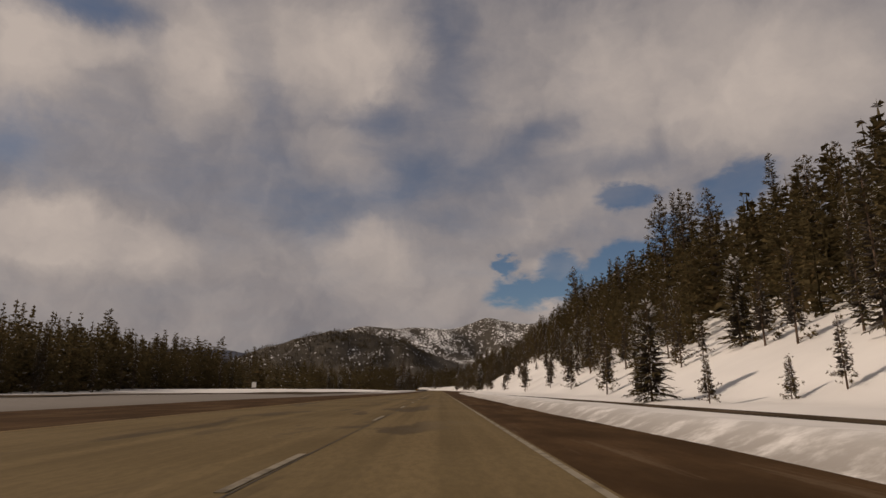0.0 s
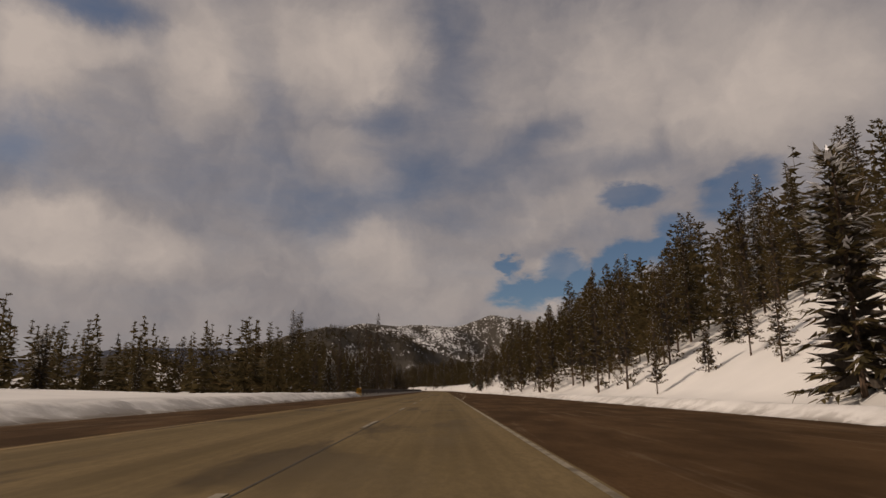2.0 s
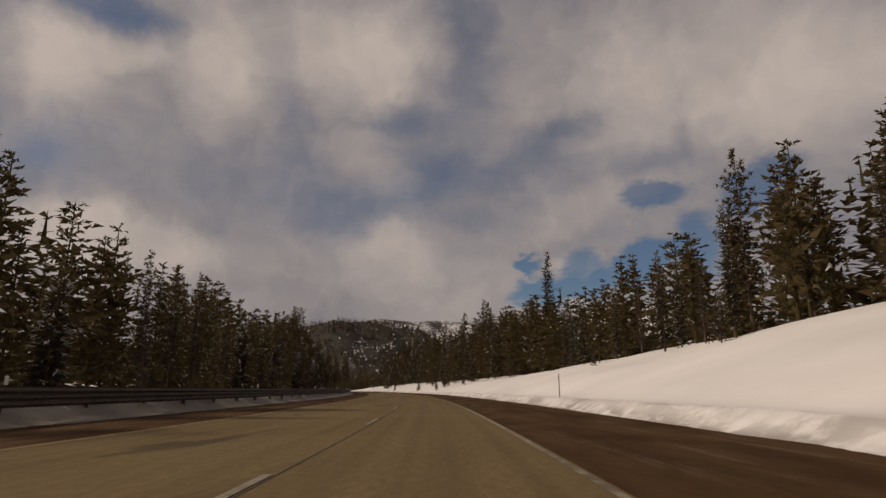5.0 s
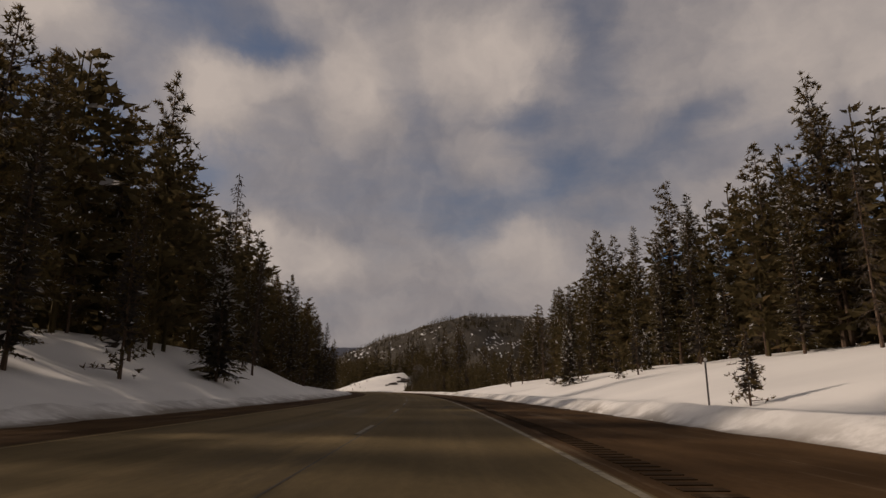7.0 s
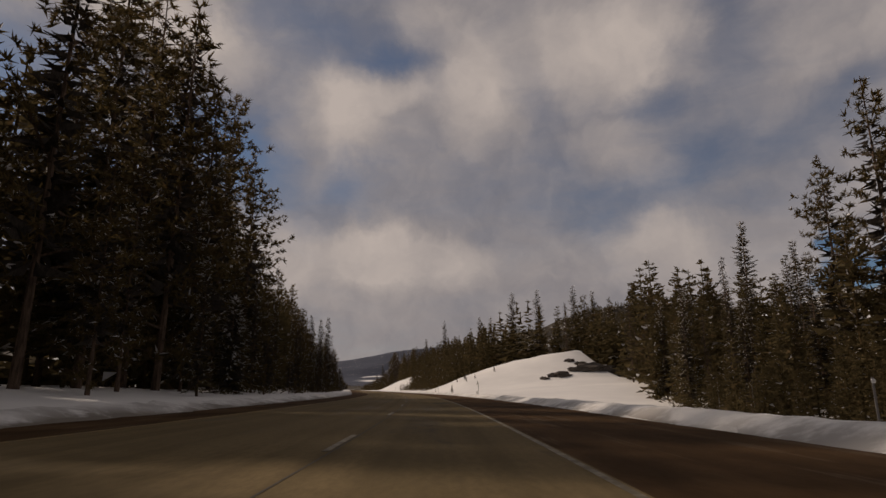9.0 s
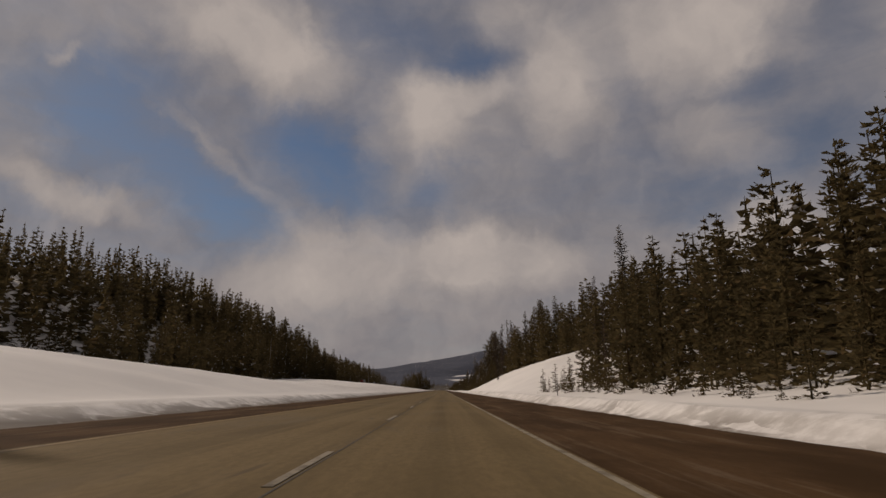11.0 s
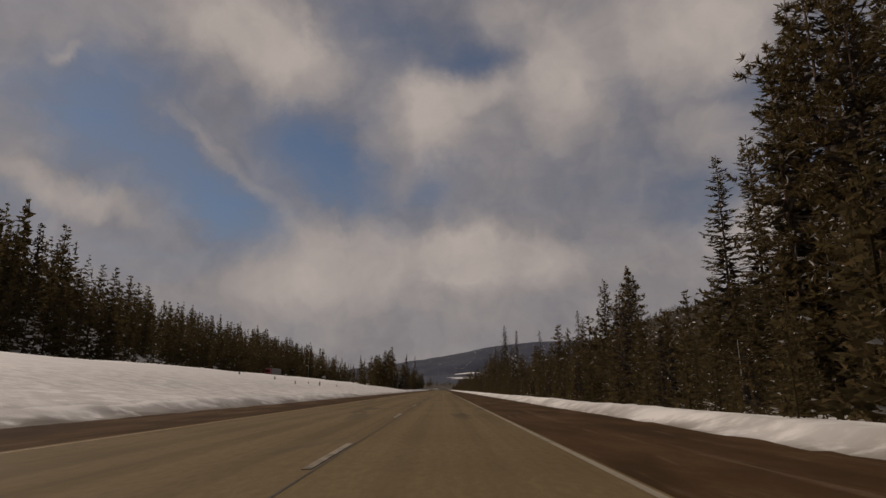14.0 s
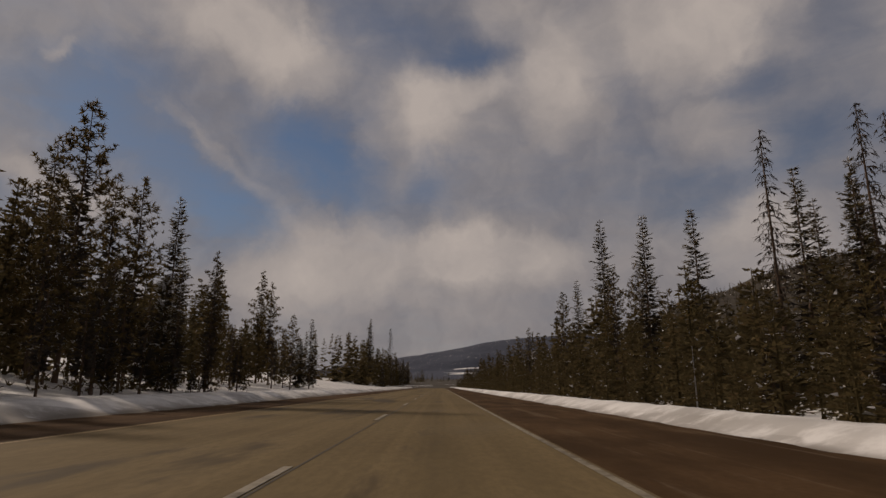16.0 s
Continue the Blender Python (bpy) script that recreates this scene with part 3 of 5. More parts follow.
windrow("snow_windrow", -1, 150, 1960, "dirty lumpy ploughed snow along the inner shoulder")
LANE_R = 1.53
# along; left edge of the concrete
LANE_LEFT = [(-40, -9.5), (60, -9.4), (110, -7.6), (158, -6.9), (300, -6.6), (700, -6.8), (800, -7.5), (950, -7.8), (1100, -7.0), (1300, -6.6), (1500, -6.7), (1700, -7.2), (2300, -7.0)]


def lane_left(s):
    return keyed(LANE_LEFT, s)[0]


road = tagged(strip("road", lane_left, lambda s: LANE_R, -40, END, 6, 0.0, CONCRETE, 4), "worn tan concrete highway lanes", "road", kind="structure")
tagged(strip("shoulder_right", lambda s: LANE_R, lambda s: keyed(RIGHT, s)[0] + 1.0, -40, END, 6, -0.006, ASPHALT, 4), "dark brown asphalt shoulder streaked with salt", "road shoulder", kind="structure")
tagged(strip("shoulder_left", lambda s: -keyed(LEFT, s)[0] - 1.0, lane_left, -40, END, 6, -0.006, ASPHALT, 3), "dark asphalt inner shoulder with road dirt", "road shoulder", kind="structure")
tagged(strip("ramp", lambda s: ramp_line(s) - 1.9, lambda s: ramp_line(s) + 1.9, -40, 188, 6, 0.0, RAMP, 2), "narrow asphalt ramp cleared between snow", "road ramp", kind="structure")
# the edge line swings out round the end of the merging lane and back
SWING = [(-40, 1.43), (262, 1.43), (268, 1.80), (300, 3.3), (372, 3.4), (384, 2.8), (412, 1.55), (422, 1.43), (2900, 1.43)]
tagged(strip("edge_line_right", lambda s: keyed(SWING, s)[0] - 0.05, lambda s: keyed(SWING, s)[0] + 0.05, -40, END, 3, 0.005, PAINT), "worn white edge line", "road marking", kind="structure")
tagged(strip("edge_line_stub", lambda s: 1.38, lambda s: 1.48, 264, 286, 3, 0.007, PAINT), "short worn white line end", "road marking", kind="structure")
tagged(strip("edge_line_left", lambda s: lane_left(s) + 0.14, lambda s: lane_left(s) + 0.24, -40, END, 6, 0.005, YELLOW), "faded yellow edge line", "road marking", kind="structure")
tagged(strip("lane_joint", lambda s: -1.815 + 0.02 * noise.noise((s * 0.15, 0, 0)), lambda s: -1.788 + 0.02 * noise.noise((s * 0.15, 0, 0)), -40, END, 6, 0.004, JOINT), "dark sealed joint between the lanes", "road joint", kind="structure")
dash_bm = bmesh.new()
box(dash_bm, -0.055, 0.055, -1.6, 1.6, 0.0, 0.008, 0.003)
dash_me = bmesh_mesh("lane_dash", dash_bm, PAINT)
for i in range(int(2100 / 12.19)):
    d = part("lane_dash", dash_me, None, road)
    d.matrix_basis = at(7.1 - 12.19 + 12.19 * i, -1.90, 0.001)

# rumble strip: low ridges across the shoulder's inner edge
rv, rf, ruv = [], [], []
for i in range(900):
    s = 640 + 0.34 * i
    k = len(rv)
    for z in (-0.006, 0.004):
        for ds, o in ((0, 1.86), (0, 2.28), (0.17, 2.28), (0.17, 1.86)):
            rv.append((*spot(s + ds, o), z))
            ruv.append((s + ds, o))
    rf += [(k + 4, k + 5, k + 6, k + 7), (k, k + 1, k + 5, k + 4), (k + 1, k + 2, k + 6, k + 5), (k + 2, k + 3, k + 7, k + 6), (k + 3, k, k + 4, k + 7)]
tagged(new("rumble_strip", mesh("rumble_strip", rv, rf, [RIBS], uvs=ruv)), "dark ribbed rumble strip beside the edge line", "road marking", kind="stuff")

# ---------------------------------------------------------------- trees


def leaf(vs, fs, p, d, up, length, width):
    """One flat pointed spray of needles from p along d."""
    side = d.cross(up)
    if side.length < 1e-4:
        side = d.orthogonal()
    side = side.normalized() * width
    k = len(vs)
    vs += [p + d * (length * 0.25) + side * 1.1, p + d * length, p - side * 0.75]
    fs.append((k, k + 1, k + 2))


def stick(vs, fs, a, b, r0, r1):
    """A thin three-sided twig."""
    d = (b - a).normalized()
    u = d.orthogonal().normalized()
    w = d.cross(u)
    k = len(vs)
    for p, r in ((a, r0), (b, r1)):
        for i in range(3):
            t = i * 2.0944
            vs.append(p + (u * math.cos(t) + w * math.sin(t)) * r)
    fs += [(k, k + 1, k + 4, k + 3), (k + 1, k + 2, k + 5, k + 4), (k + 2, k, k + 3, k + 5)]


def trunk_bm(rng, h, r, lean=0.01):
    bm = bmesh.new()
    pts, rad = [], []
    ax, ay = rng.uniform(-lean, lean), rng.uniform(-lean, lean)
    for i in range(8):
        f = i / 7
        pts.append((ax * h * f + 0.05 * math.sin(3 * f + ax * 90), ay * h * f + 0.05 * math.sin(4 * f + 1), h * f * 0.99 - 0.8 * (1 - f)))
        rad.append(r * (1 - 0.93 * f) * (1.25 if i == 0 else 1.0) + 0.015)
    return tube(bm, pts, rad, 7), (ax, ay)


def conifer(seed, kind, h, r, label):
    """A tree with trunk, crown, bare limbs and lodged snow, standing at the origin."""
    rng = random.Random(seed)
    bm, (ax, ay) = trunk_bm(rng, h, 0.0065 * h + 0.04)
    name = {"fir": "fir_tree", "pine": "pine_tree", "larch": "larch_tree", "young": "young_pine" if h > 6.2 else "pine_sapling", "sprig": "young_fir"}[kind]
    root = thing(name, label, "tree", Matrix.Identity(4))
    part("trunk", bm, BARK, root)
    cv, cf, sv, sf, tv, tf, nv, nf = [], [], [], [], [], [], [], []
    up = Vector((0, 0, 1))

    def axis(z):
        return Vector((ax * z, ay * z, z))

    def rnd(a=1.0):
        return Vector((rng.uniform(-a, a), rng.uniform(-a, a), rng.uniform(-a, a)))

    if kind in ("fir", "sprig"):
        z = h * rng.uniform(0.05, 0.10)
        while z < h * 0.985:
            f = z / h
            reach = r * (1 - f) ** 0.75 * (0.55 + 0.45 * min(1, f * 9)) + 0.12
            for b in range(5 if f < 0.9 else 4):
                a = rng.uniform(0, 2 * math.pi)
                length = reach * rng.uniform(0.55, 1.18)
                droop = -0.42 + 0.75 * f + rng.uniform(-0.12, 0.12)
                d = Vector((math.cos(a), math.sin(a), droop)).normalized()
                base = axis(z)
                if b < 1:
                    stick(tv, tf, base, base + d * length * 0.8, 0.02 + 0.012 * length, 0.008)
                n = max(5, int(length * 10))
                for i in range(n):
                    t = (i + rng.random()) / n
                    p = base + d * length * (0.14 + 0.82 * t) + Vector((0, 0, 0.12 * length * t * t))
                    side = d.cross(up).normalized() * (1 if i % 2 else -1)
                    g = (d * rng.uniform(0.5, 1.0) + side * rng.uniform(0.3, 1.0) * (1.1 - 0.5 * t) + rnd(0.28) - up * 0.12).normalized()
                    w = rng.uniform(0.065, 0.11) * (0.7 + h / 40)
                    leaf(cv, cf, p, g, (up + rnd(0.7)).normalized(), rng.uniform(0.34, 0.66) * (0.75 + 0.3 * length / r), w)
                if rng.random() < 0.62:
                    for i in range(5):
                        leaf(sv, sf, base + d * length * rng.uniform(0.45, 0.8) + up * 0.09, (d + rnd(0.5)).normalized(), (up + rnd(0.2)).normalized(), rng.uniform(0.28, 0.58), rng.uniform(0.05, 0.11))
            z += (0.34 + 0.20 * (1 - f)) * h / 22 + 0.08
    elif kind in ("pine", "young"):
        young = kind == "young"
        z = h * (rng.uniform(0.06, 0.14) if young else rng.uniform(0.06, 0.20))
        dead = h * 0.06
        while dead < z and not young:
            a = rng.uniform(0, 6.283)
            stick(tv, tf, axis(dead), axis(dead) + Vector((math.cos(a), math.sin(a), -0.2)) * rng.uniform(0.6, 1.8), 0.025, 0.006)
            dead += 0.5
        while z < h * 0.99:
            f = z / h
            prof = math.sin(math.pi * min(1, (0.22 + 0.80 * f))) ** 0.7 if not young else 0.12 + 0.95 * (1 - f)
            reach = r * max(0.10, prof) * rng.uniform(0.65, 1.1)
            for b in range(4 if f < 0.85 else 3):
                a = rng.uniform(0, 2 * math.pi)
                length = reach * rng.uniform(0.5, 1.15)
                d = Vector((math.cos(a), math.sin(a), rng.uniform(-0.25, 0.35) + 0.5 * f)).normalized()
                base = axis(z)
                tip = base + d * length
                if b < 1:
                    stick(tv, tf, base, tip, 0.02 + 0.014 * length, 0.010)
                count = 1 + int(length * (1.45 if not young else 2.0))
                for c in range(count):
                    q = base + d * length * (1 - 0.62 * c / max(1, count)) + rnd(0.18)
                    rad = rng.uniform(0.36, 0.58) * (0.55 if young else 1.0)
                    for i in range(8 if young else 11):
                        g = (rnd() + d * 0.4 + up * 0.2).normalized()
                        leaf(cv, cf, q - g * rad * 0.1, g, rnd().normalized(), rad * rng.uniform(0.8, 1.3), rad * rng.uniform(0.13, 0.21) * (1.0 if young else 0.8))
                    if rng.random() < 0.2:
                        for i in range(3):
                            leaf(sv, sf, q + up * rad * 0.45 + rnd(0.1), (rnd() * Vector((1, 1, 0.2))).normalized(), (up + rnd(0.4)).normalized(), rad * 0.75, rad * 0.22)
            z += (0.42 * h / 22 + 0.16) if not young else 0.055 * h + 0.02
    else:
        z = h * 0.12
        while z < h * 0.99:
            f = z / h
            reach = r * (1 - f) ** 0.6 + 0.2
            for b in range(4):
                a = rng.uniform(0, 2 * math.pi)
                length = reach * rng.uniform(0.4, 1.1)
                base = axis(z)
                d = Vector((math.cos(a), math.sin(a), rng.uniform(-0.35, 0.15)))
                mid = base + d * length * 0.6
                tip = mid + (d * 0.4 + Vector((0, 0, -0.35))) * length
                stick(tv, tf, base, mid, 0.03, 0.018)
                stick(tv, tf, mid, tip, 0.018, 0.006)
                for i in range(int(3 + length * 4)):
                    t = rng.uniform(0.2, 1)
                    p = base.lerp(mid, t) if rng.random() < 0.5 else mid.lerp(tip, t)
                    g = (rnd(0.6) + Vector((d.x * 0.4, d.y * 0.4, -0.75))).normalized()
                    leaf(cv, cf, p, g, rnd().normalized(), rng.uniform(0.3, 0.75), rng.uniform(0.03, 0.075))
            z += 0.40 * h / 24 + 0.12
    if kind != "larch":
        # dark blades close to the trunk, added to stand for the crown's inner shade
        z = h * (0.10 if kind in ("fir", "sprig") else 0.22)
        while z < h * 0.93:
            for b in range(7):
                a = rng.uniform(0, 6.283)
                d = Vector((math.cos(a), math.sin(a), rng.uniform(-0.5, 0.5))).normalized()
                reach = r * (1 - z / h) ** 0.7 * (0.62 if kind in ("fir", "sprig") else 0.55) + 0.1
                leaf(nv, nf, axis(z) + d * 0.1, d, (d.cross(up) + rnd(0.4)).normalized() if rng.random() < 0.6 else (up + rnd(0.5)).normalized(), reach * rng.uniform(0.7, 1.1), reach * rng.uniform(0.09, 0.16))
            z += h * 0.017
    part("crown", mesh("crown", cv, cf, [TWIG_AND_CORE if kind == "larch" else FIR if kind in ("fir", "sprig") else PINE]), None, root)
    tagged(part("limb", mesh("limb", tv, tf, [BARK]), None, root, "thin bare dark limbs"), kind="stuff")
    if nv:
        tagged(part("inner_growth", mesh("inner_growth", nv, nf, [TWIG_AND_CORE]), None, root, "dark shaded inner twigs"), kind="stuff")
    if sv:
        tagged(part("snow_load", mesh("snow_load", sv, sf, [LOAD]), None, root, "small patches of white snow on the boughs"), kind="stuff")
    return root


KINDS = {
    "fir": [conifer(11, "fir", 24, 3.6, "dark green fir tree dusted with snow on a snowy verge"), conifer(12, "fir", 22, 3.0, "slim dark green fir tree in snow"),
            conifer(13, "fir", 26, 3.9, "broad dark fir tree with drooping boughs in snow"), conifer(14, "fir", 20, 2.6, "narrow dark green spire-shaped fir tree")],
    "pine": [conifer(21, "pine", 24, 4.4, "tall dark pine tree with clumped needles and bare lower trunk"), conifer(22, "pine", 22, 3.7, "slender lodgepole pine tree with snow in its crown"),
             conifer(23, "pine", 26, 5.0, "large olive green pine tree with open crown"), conifer(24, "pine", 23, 4.2, "dark pine tree with ragged crown beside the road"),
             conifer(25, "pine", 21, 3.2, "narrow pine tree with thin brown trunk")],
    "larch": [conifer(31, "larch", 25, 2.6, "bare grey-brown larch tree with hanging twigs"), conifer(32, "larch", 22, 2.0, "thin leafless larch tree above the snow")],
    "young": [conifer(41, "young", 5.0, 1.35, "small green young pine growing out of the snow"), conifer(42, "young", 6.0, 1.5, "young bushy pine tree on a snow slope"), conifer(43, "young", 8.0, 1.9, "young olive green pine tree on a snowy bank"),
              conifer(44, "young", 6.5, 1.5, "young open-branched pine tree in snow"), conifer(45, "sprig", 7.0, 1.9, "young dark fir tree on a snow slope"), conifer(46, "sprig", 8.0, 2.2, "young bushy fir tree in snow beside the road")],
}
TALL = {"fir": [24, 22, 26, 20], "pine": [24, 22, 26, 23, 21], "larch": [25, 22], "young": [5.0, 6.0, 8.0, 6.5, 7.0, 8.0]}
used = set()
stand = {"fir": 0, "pine": 0, "larch": 0, "young": 0}
chooser = random.Random(5)


def tree(kind, s, off, h, sink=0.15, pick=None):
    """Stands a tree of height h on the ground."""
    fits = sorted(range(len(TALL[kind])), key=lambda i: 0.6 * abs(math.log(TALL[kind][i] / h)) + chooser.uniform(0, 0.3))
    i = fits[0] if pick is None else pick
    stand[kind] += 1
    m = at(s, off, height(s, off) - sink, chooser.uniform(0, 360), h / TALL[kind][i])
    if (kind, i) in used:
        return place(KINDS[kind][i], m)
    used.add((kind, i))
    KINDS[kind][i].matrix_basis = m
    KINDS[kind][i]["group"] = "roadside conifers"
    return KINDS[kind][i]


def sketch_tree(seed, kind, step=0.037, boughs=6):
    """Points and triangles of a plainer tree one metre high, for the rows behind."""
    rng = random.Random(seed)
    vs, fs = [], []
    up = Vector((0, 0, 1))
    slim = {"fir": 0.14, "pine": 0.13, "spire": 0.085}[kind]
    stick(vs, fs, Vector((0, 0, -0.03)), Vector((0, 0, 0.97)), 0.010, 0.002)
    z = 0.15 if kind == "pine" else 0.04
    while z < 0.985:
        reach = slim * ((1 - z) ** 0.72 if kind != "pine" else max(0.12, math.sin(math.pi * min(1, 0.20 + 0.80 * z)) ** 0.7))
        for b in range(boughs if z < 0.85 else 4):
            a = rng.uniform(0, 6.283)
            d = Vector((math.cos(a), math.sin(a), rng.uniform(-0.35, 0.2) + 0.4 * z))
            length = reach * rng.uniform(0.5, 1.2) + 0.010
            base = Vector((0, 0, z + rng.uniform(-0.015, 0.015)))
            for q in range(5):
                t = (0.05, 0.3, 0.5, 0.7, 0.85)[q]
                g = (d * 0.8 + Vector((rng.uniform(-0.8, 0.8), rng.uniform(-0.8, 0.8), rng.uniform(-0.5, 0.7)))).normalized()
                tip = 1.0 if q else 1.3
                leaf(vs, fs, base + d * length * t, g, Vector((rng.uniform(-1, 1), rng.uniform(-1, 1), rng.uniform(-0.3, 1))).normalized(), (0.014 + length * rng.uniform(0.22, 0.40)) * tip, 0.005 + length * rng.uniform(0.06, 0.12) * tip)
        z += step
    v = np.array([tuple(p) for p in vs], dtype=np.float64)
    tris = [q for f in fs for q in ((f,) if len(f) == 3 else (f[:3], (f[0], f[2], f[3])))]
    return v, np.array(tris, dtype=np.int64)


def far_tree(seed):
    """Points and faces of a small ragged spire, for woods far off."""
    rng = random.Random(seed)
    vs, fs = [], []
    slim = rng.uniform(0.10, 0.16)
    z = 0.04
    while z < 0.98:
        reach = slim * (1 - z) ** 0.75 + 0.012
        for b in range(4):
            a = rng.uniform(0, 6.283)
            d = Vector((math.cos(a), math.sin(a), rng.uniform(-0.6, 0.1) + 0.5 * z)).normalized()
            leaf(vs, fs, Vector((0, 0, z + rng.uniform(-0.02, 0.03))), d, Vector((rng.uniform(-0.8, 0.8), rng.uniform(-0.8, 0.8), 1)).normalized(), reach * rng.uniform(0.85, 1.4), 0.018 + reach * rng.uniform(0.32, 0.5))
        z += 0.075
    k = len(vs)
    vs += [Vector((-0.012, 0, 0.8)), Vector((0.012, 0, 0.8)), Vector((0.0, 0, 1.0))]
    fs.append((k, k + 1, k + 2))
    return np.array([tuple(p) for p in vs]), np.array(fs, dtype=np.int64)



FAR = [far_tree(91 + i) for i in range(5)]
LOW = [sketch_tree(101 + i, "fir", 0.066, 5) for i in range(4)]
BACK = {"fir": [sketch_tree(111 + i, "fir", 0.05, 6) for i in range(4)], "pine": [sketch_tree(121 + i, "pine", 0.05, 6) for i in range(4)], "larch": [sketch_tree(81 + i, "spire") for i in range(2)]}


def woods(name, spots, label):
    """Many trees joined into one object; spots: model, s, off, height, fatness."""
    allv, allf, n = [], [], 0
    for (v, f), s, off, h, fat in spots:
        a = chooser.uniform(0, 6.283)
        c, q = math.cos(a), math.sin(a)
        x, y = spot(s, off) if s is not None else off
        z = (height(s, off) if s is not None else far_height(x, y)) - 0.2
        p = np.empty_like(v)
        p[:, 0] = x + (v[:, 0] * c - v[:, 1] * q) * h * fat
        p[:, 1] = y + (v[:, 0] * q + v[:, 1] * c) * h * fat
        p[:, 2] = z + v[:, 2] * h
        allv.append(p)
        allf.append(f + n)
        n += len(v)
    pts = np.concatenate(allv) * K
    faces = np.concatenate(allf)
    me = bpy.data.meshes.new(name)
    w = faces.shape[1]
    me.vertices.add(len(pts))
    me.vertices.foreach_set("co", pts.astype(np.float32).ravel())
    me.loops.add(faces.size)
    me.loops.foreach_set("vertex_index", faces.astype(np.int32).ravel())
    me.polygons.add(len(faces))
    me.polygons.foreach_set("loop_start", np.arange(len(faces), dtype=np.int32) * w)
    me.update(calc_edges=True)
    me.validate()
    me.materials.append(WOODS)
    return tagged(new(name, me), label, "woods", kind="stuff")


# tall trees that stand out: kind, along, offset, height of the top over the road
SKYLINE_A = [("f", 114, 48, 40.8), ("p", 106, 50, 38.2), ("f", 88, 52, 37.7), ("p", 77, 50, 32.9), ("p", 73, 52, 33.0), ("f", 64, 50, 31.1), ("f", 136, 45, 31.8),
             ("p", 179, 45, 32.7), ("p", 129, 50, 44.7), ("f", 127, 52, 44.7), ("p", 120, 52, 42.1), ("p", 155, 50, 36.7), ("f", 174, 50, 33.2),
             ("p", 218, 50, 38.3)]
SKYLINE_B = [("f", 179, 52, 40.3), ("p", 177, 54, 40.6), ("p", 199, 52, 38.0), ("f", 216, 52, 42.8), ("p", 240, 50, 35.3), ("f", 278, 50, 34.0),
             ("p", 220, 50, 46.1), ("f", 237, 55, 45.3), ("p", 249, 55, 40.9), ("f", 259, 52, 38.2), ("p", 283, 52, 34.8), ("f", 310, 55, 38.4),
             ("p", 327, 50, 36.7), ("f", 370, 50, 37.5)]
SKYLINE_C = [("p", 332, 26, 23.0), ("p", 322, 28, 21.4), ("p", 333, 30, 22.8), ("p", 307, 24, 18.9), ("p", 304, 24, 19.7), ("p", 304, 26, 20.7),
             ("p", 304, 28, 21.5), ("p", 345, 24, 19.9), ("f", 345, 26, 19.8), ("p", 293, 24, 17.0)]
SKYLINE_D = [("p", 406, 25, 24.9), ("p", 407, 27, 23.8), ("p", 411, 25, 24.1), ("p", 407, 28, 23.2), ("f", 402, 26, 19.9), ("f", 447, 34, 27.3),
             ("f", 471, 34, 26.7), ("p", 485, 34, 29.6), ("f", 503, 34, 32.8), ("f", 535, 34, 34.0)]
SKYLINE_E = [("f", 485, 20, 21.8), ("p", 484, 22, 20.6), ("p", 478, 22, 19.6), ("p", 477, 24, 17.6), ("l", 482, 30, 25.7), ("f", 473, 24, 16.6),
             ("f", 507, 22, 23.4), ("f", 510, 26, 23.4), ("l", 503, 26, 22.0), ("f", 561, 32, 26.0), ("p", 583, 32, 25.7), ("f", 665, 36, 34.8)]
SKYLINE_F = [("p", 713, 32, 29.9), ("p", 711, 33, 28.1), ("p", 709, 33, 25.1), ("p", 736, 32, 28.2), ("p", 723, 32, 24.4), ("f", 755, 32, 24.3),
             ("f", 768, 33, 26.5), ("p", 782, 32, 27.6), ("f", 820, 32, 25.1), ("p", 703, 30, 18.2), ("l", 698, 30, 22.3)]
SKYLINE_G = [("p", 805, 30, 26.4), ("f", 804, 32, 24.7), ("p", 828, 30, 24.2), ("p", 787, 30, 23.5), ("p", 781, 32, 24.4), ("f", 787, 32, 21.1),
             ("p", 863, 34, 23.4), ("p", 986, 41, 29.0), ("p", 957, 42, 17.7), ("p", 923, 50, 25.7), ("p", 926, 48, 23.9), ("l", 899, 46, 29.4),
             ("f", 908, 46, 16.6)]
SKYLINE_H = [("f", 1017, 40, 22.0), ("p", 1000, 38, 23.4), ("p", 991, 36, 27.0), ("l", 1025, 42, 19.3), ("f", 1008, 40, 17.2), ("f", 1149, 44, 34.6),
             ("f", 1154, 55, 36.8), ("f", 1203, 49, 32.1), ("p", 1143, 77, 31.9), ("f", 1213, 46, 33.7), ("f", 1302, 44, 41.8), ("f", 1395, 44, 38.0),
             ("f", 1158, 70, 39.4), ("f", 1152, 75, 36.6), ("p", 1154, 72, 35.1)]
SKYLINE_I = [("f", 1363, 28, 27.6), ("p", 1375, 26, 22.2), ("p", 1372, 28, 20.3), ("l", 1409, 22, 23.9), ("l", 1388, 22, 23.6), ("p", 1510, 27, 27.8),
             ("p", 1355, 30, 27.9), ("p", 1355, 32, 28.0), ("p", 1343, 30, 28.3), ("p", 1332, 28, 27.1), ("p", 1329, 28, 26.3), ("p", 1439, 42, 35.3),
             ("f", 1508, 29, 28.1), ("l", 1468, 26, 29.8), ("f", 1462, 28, 27.4), ("p", 1476, 27, 31.0)]
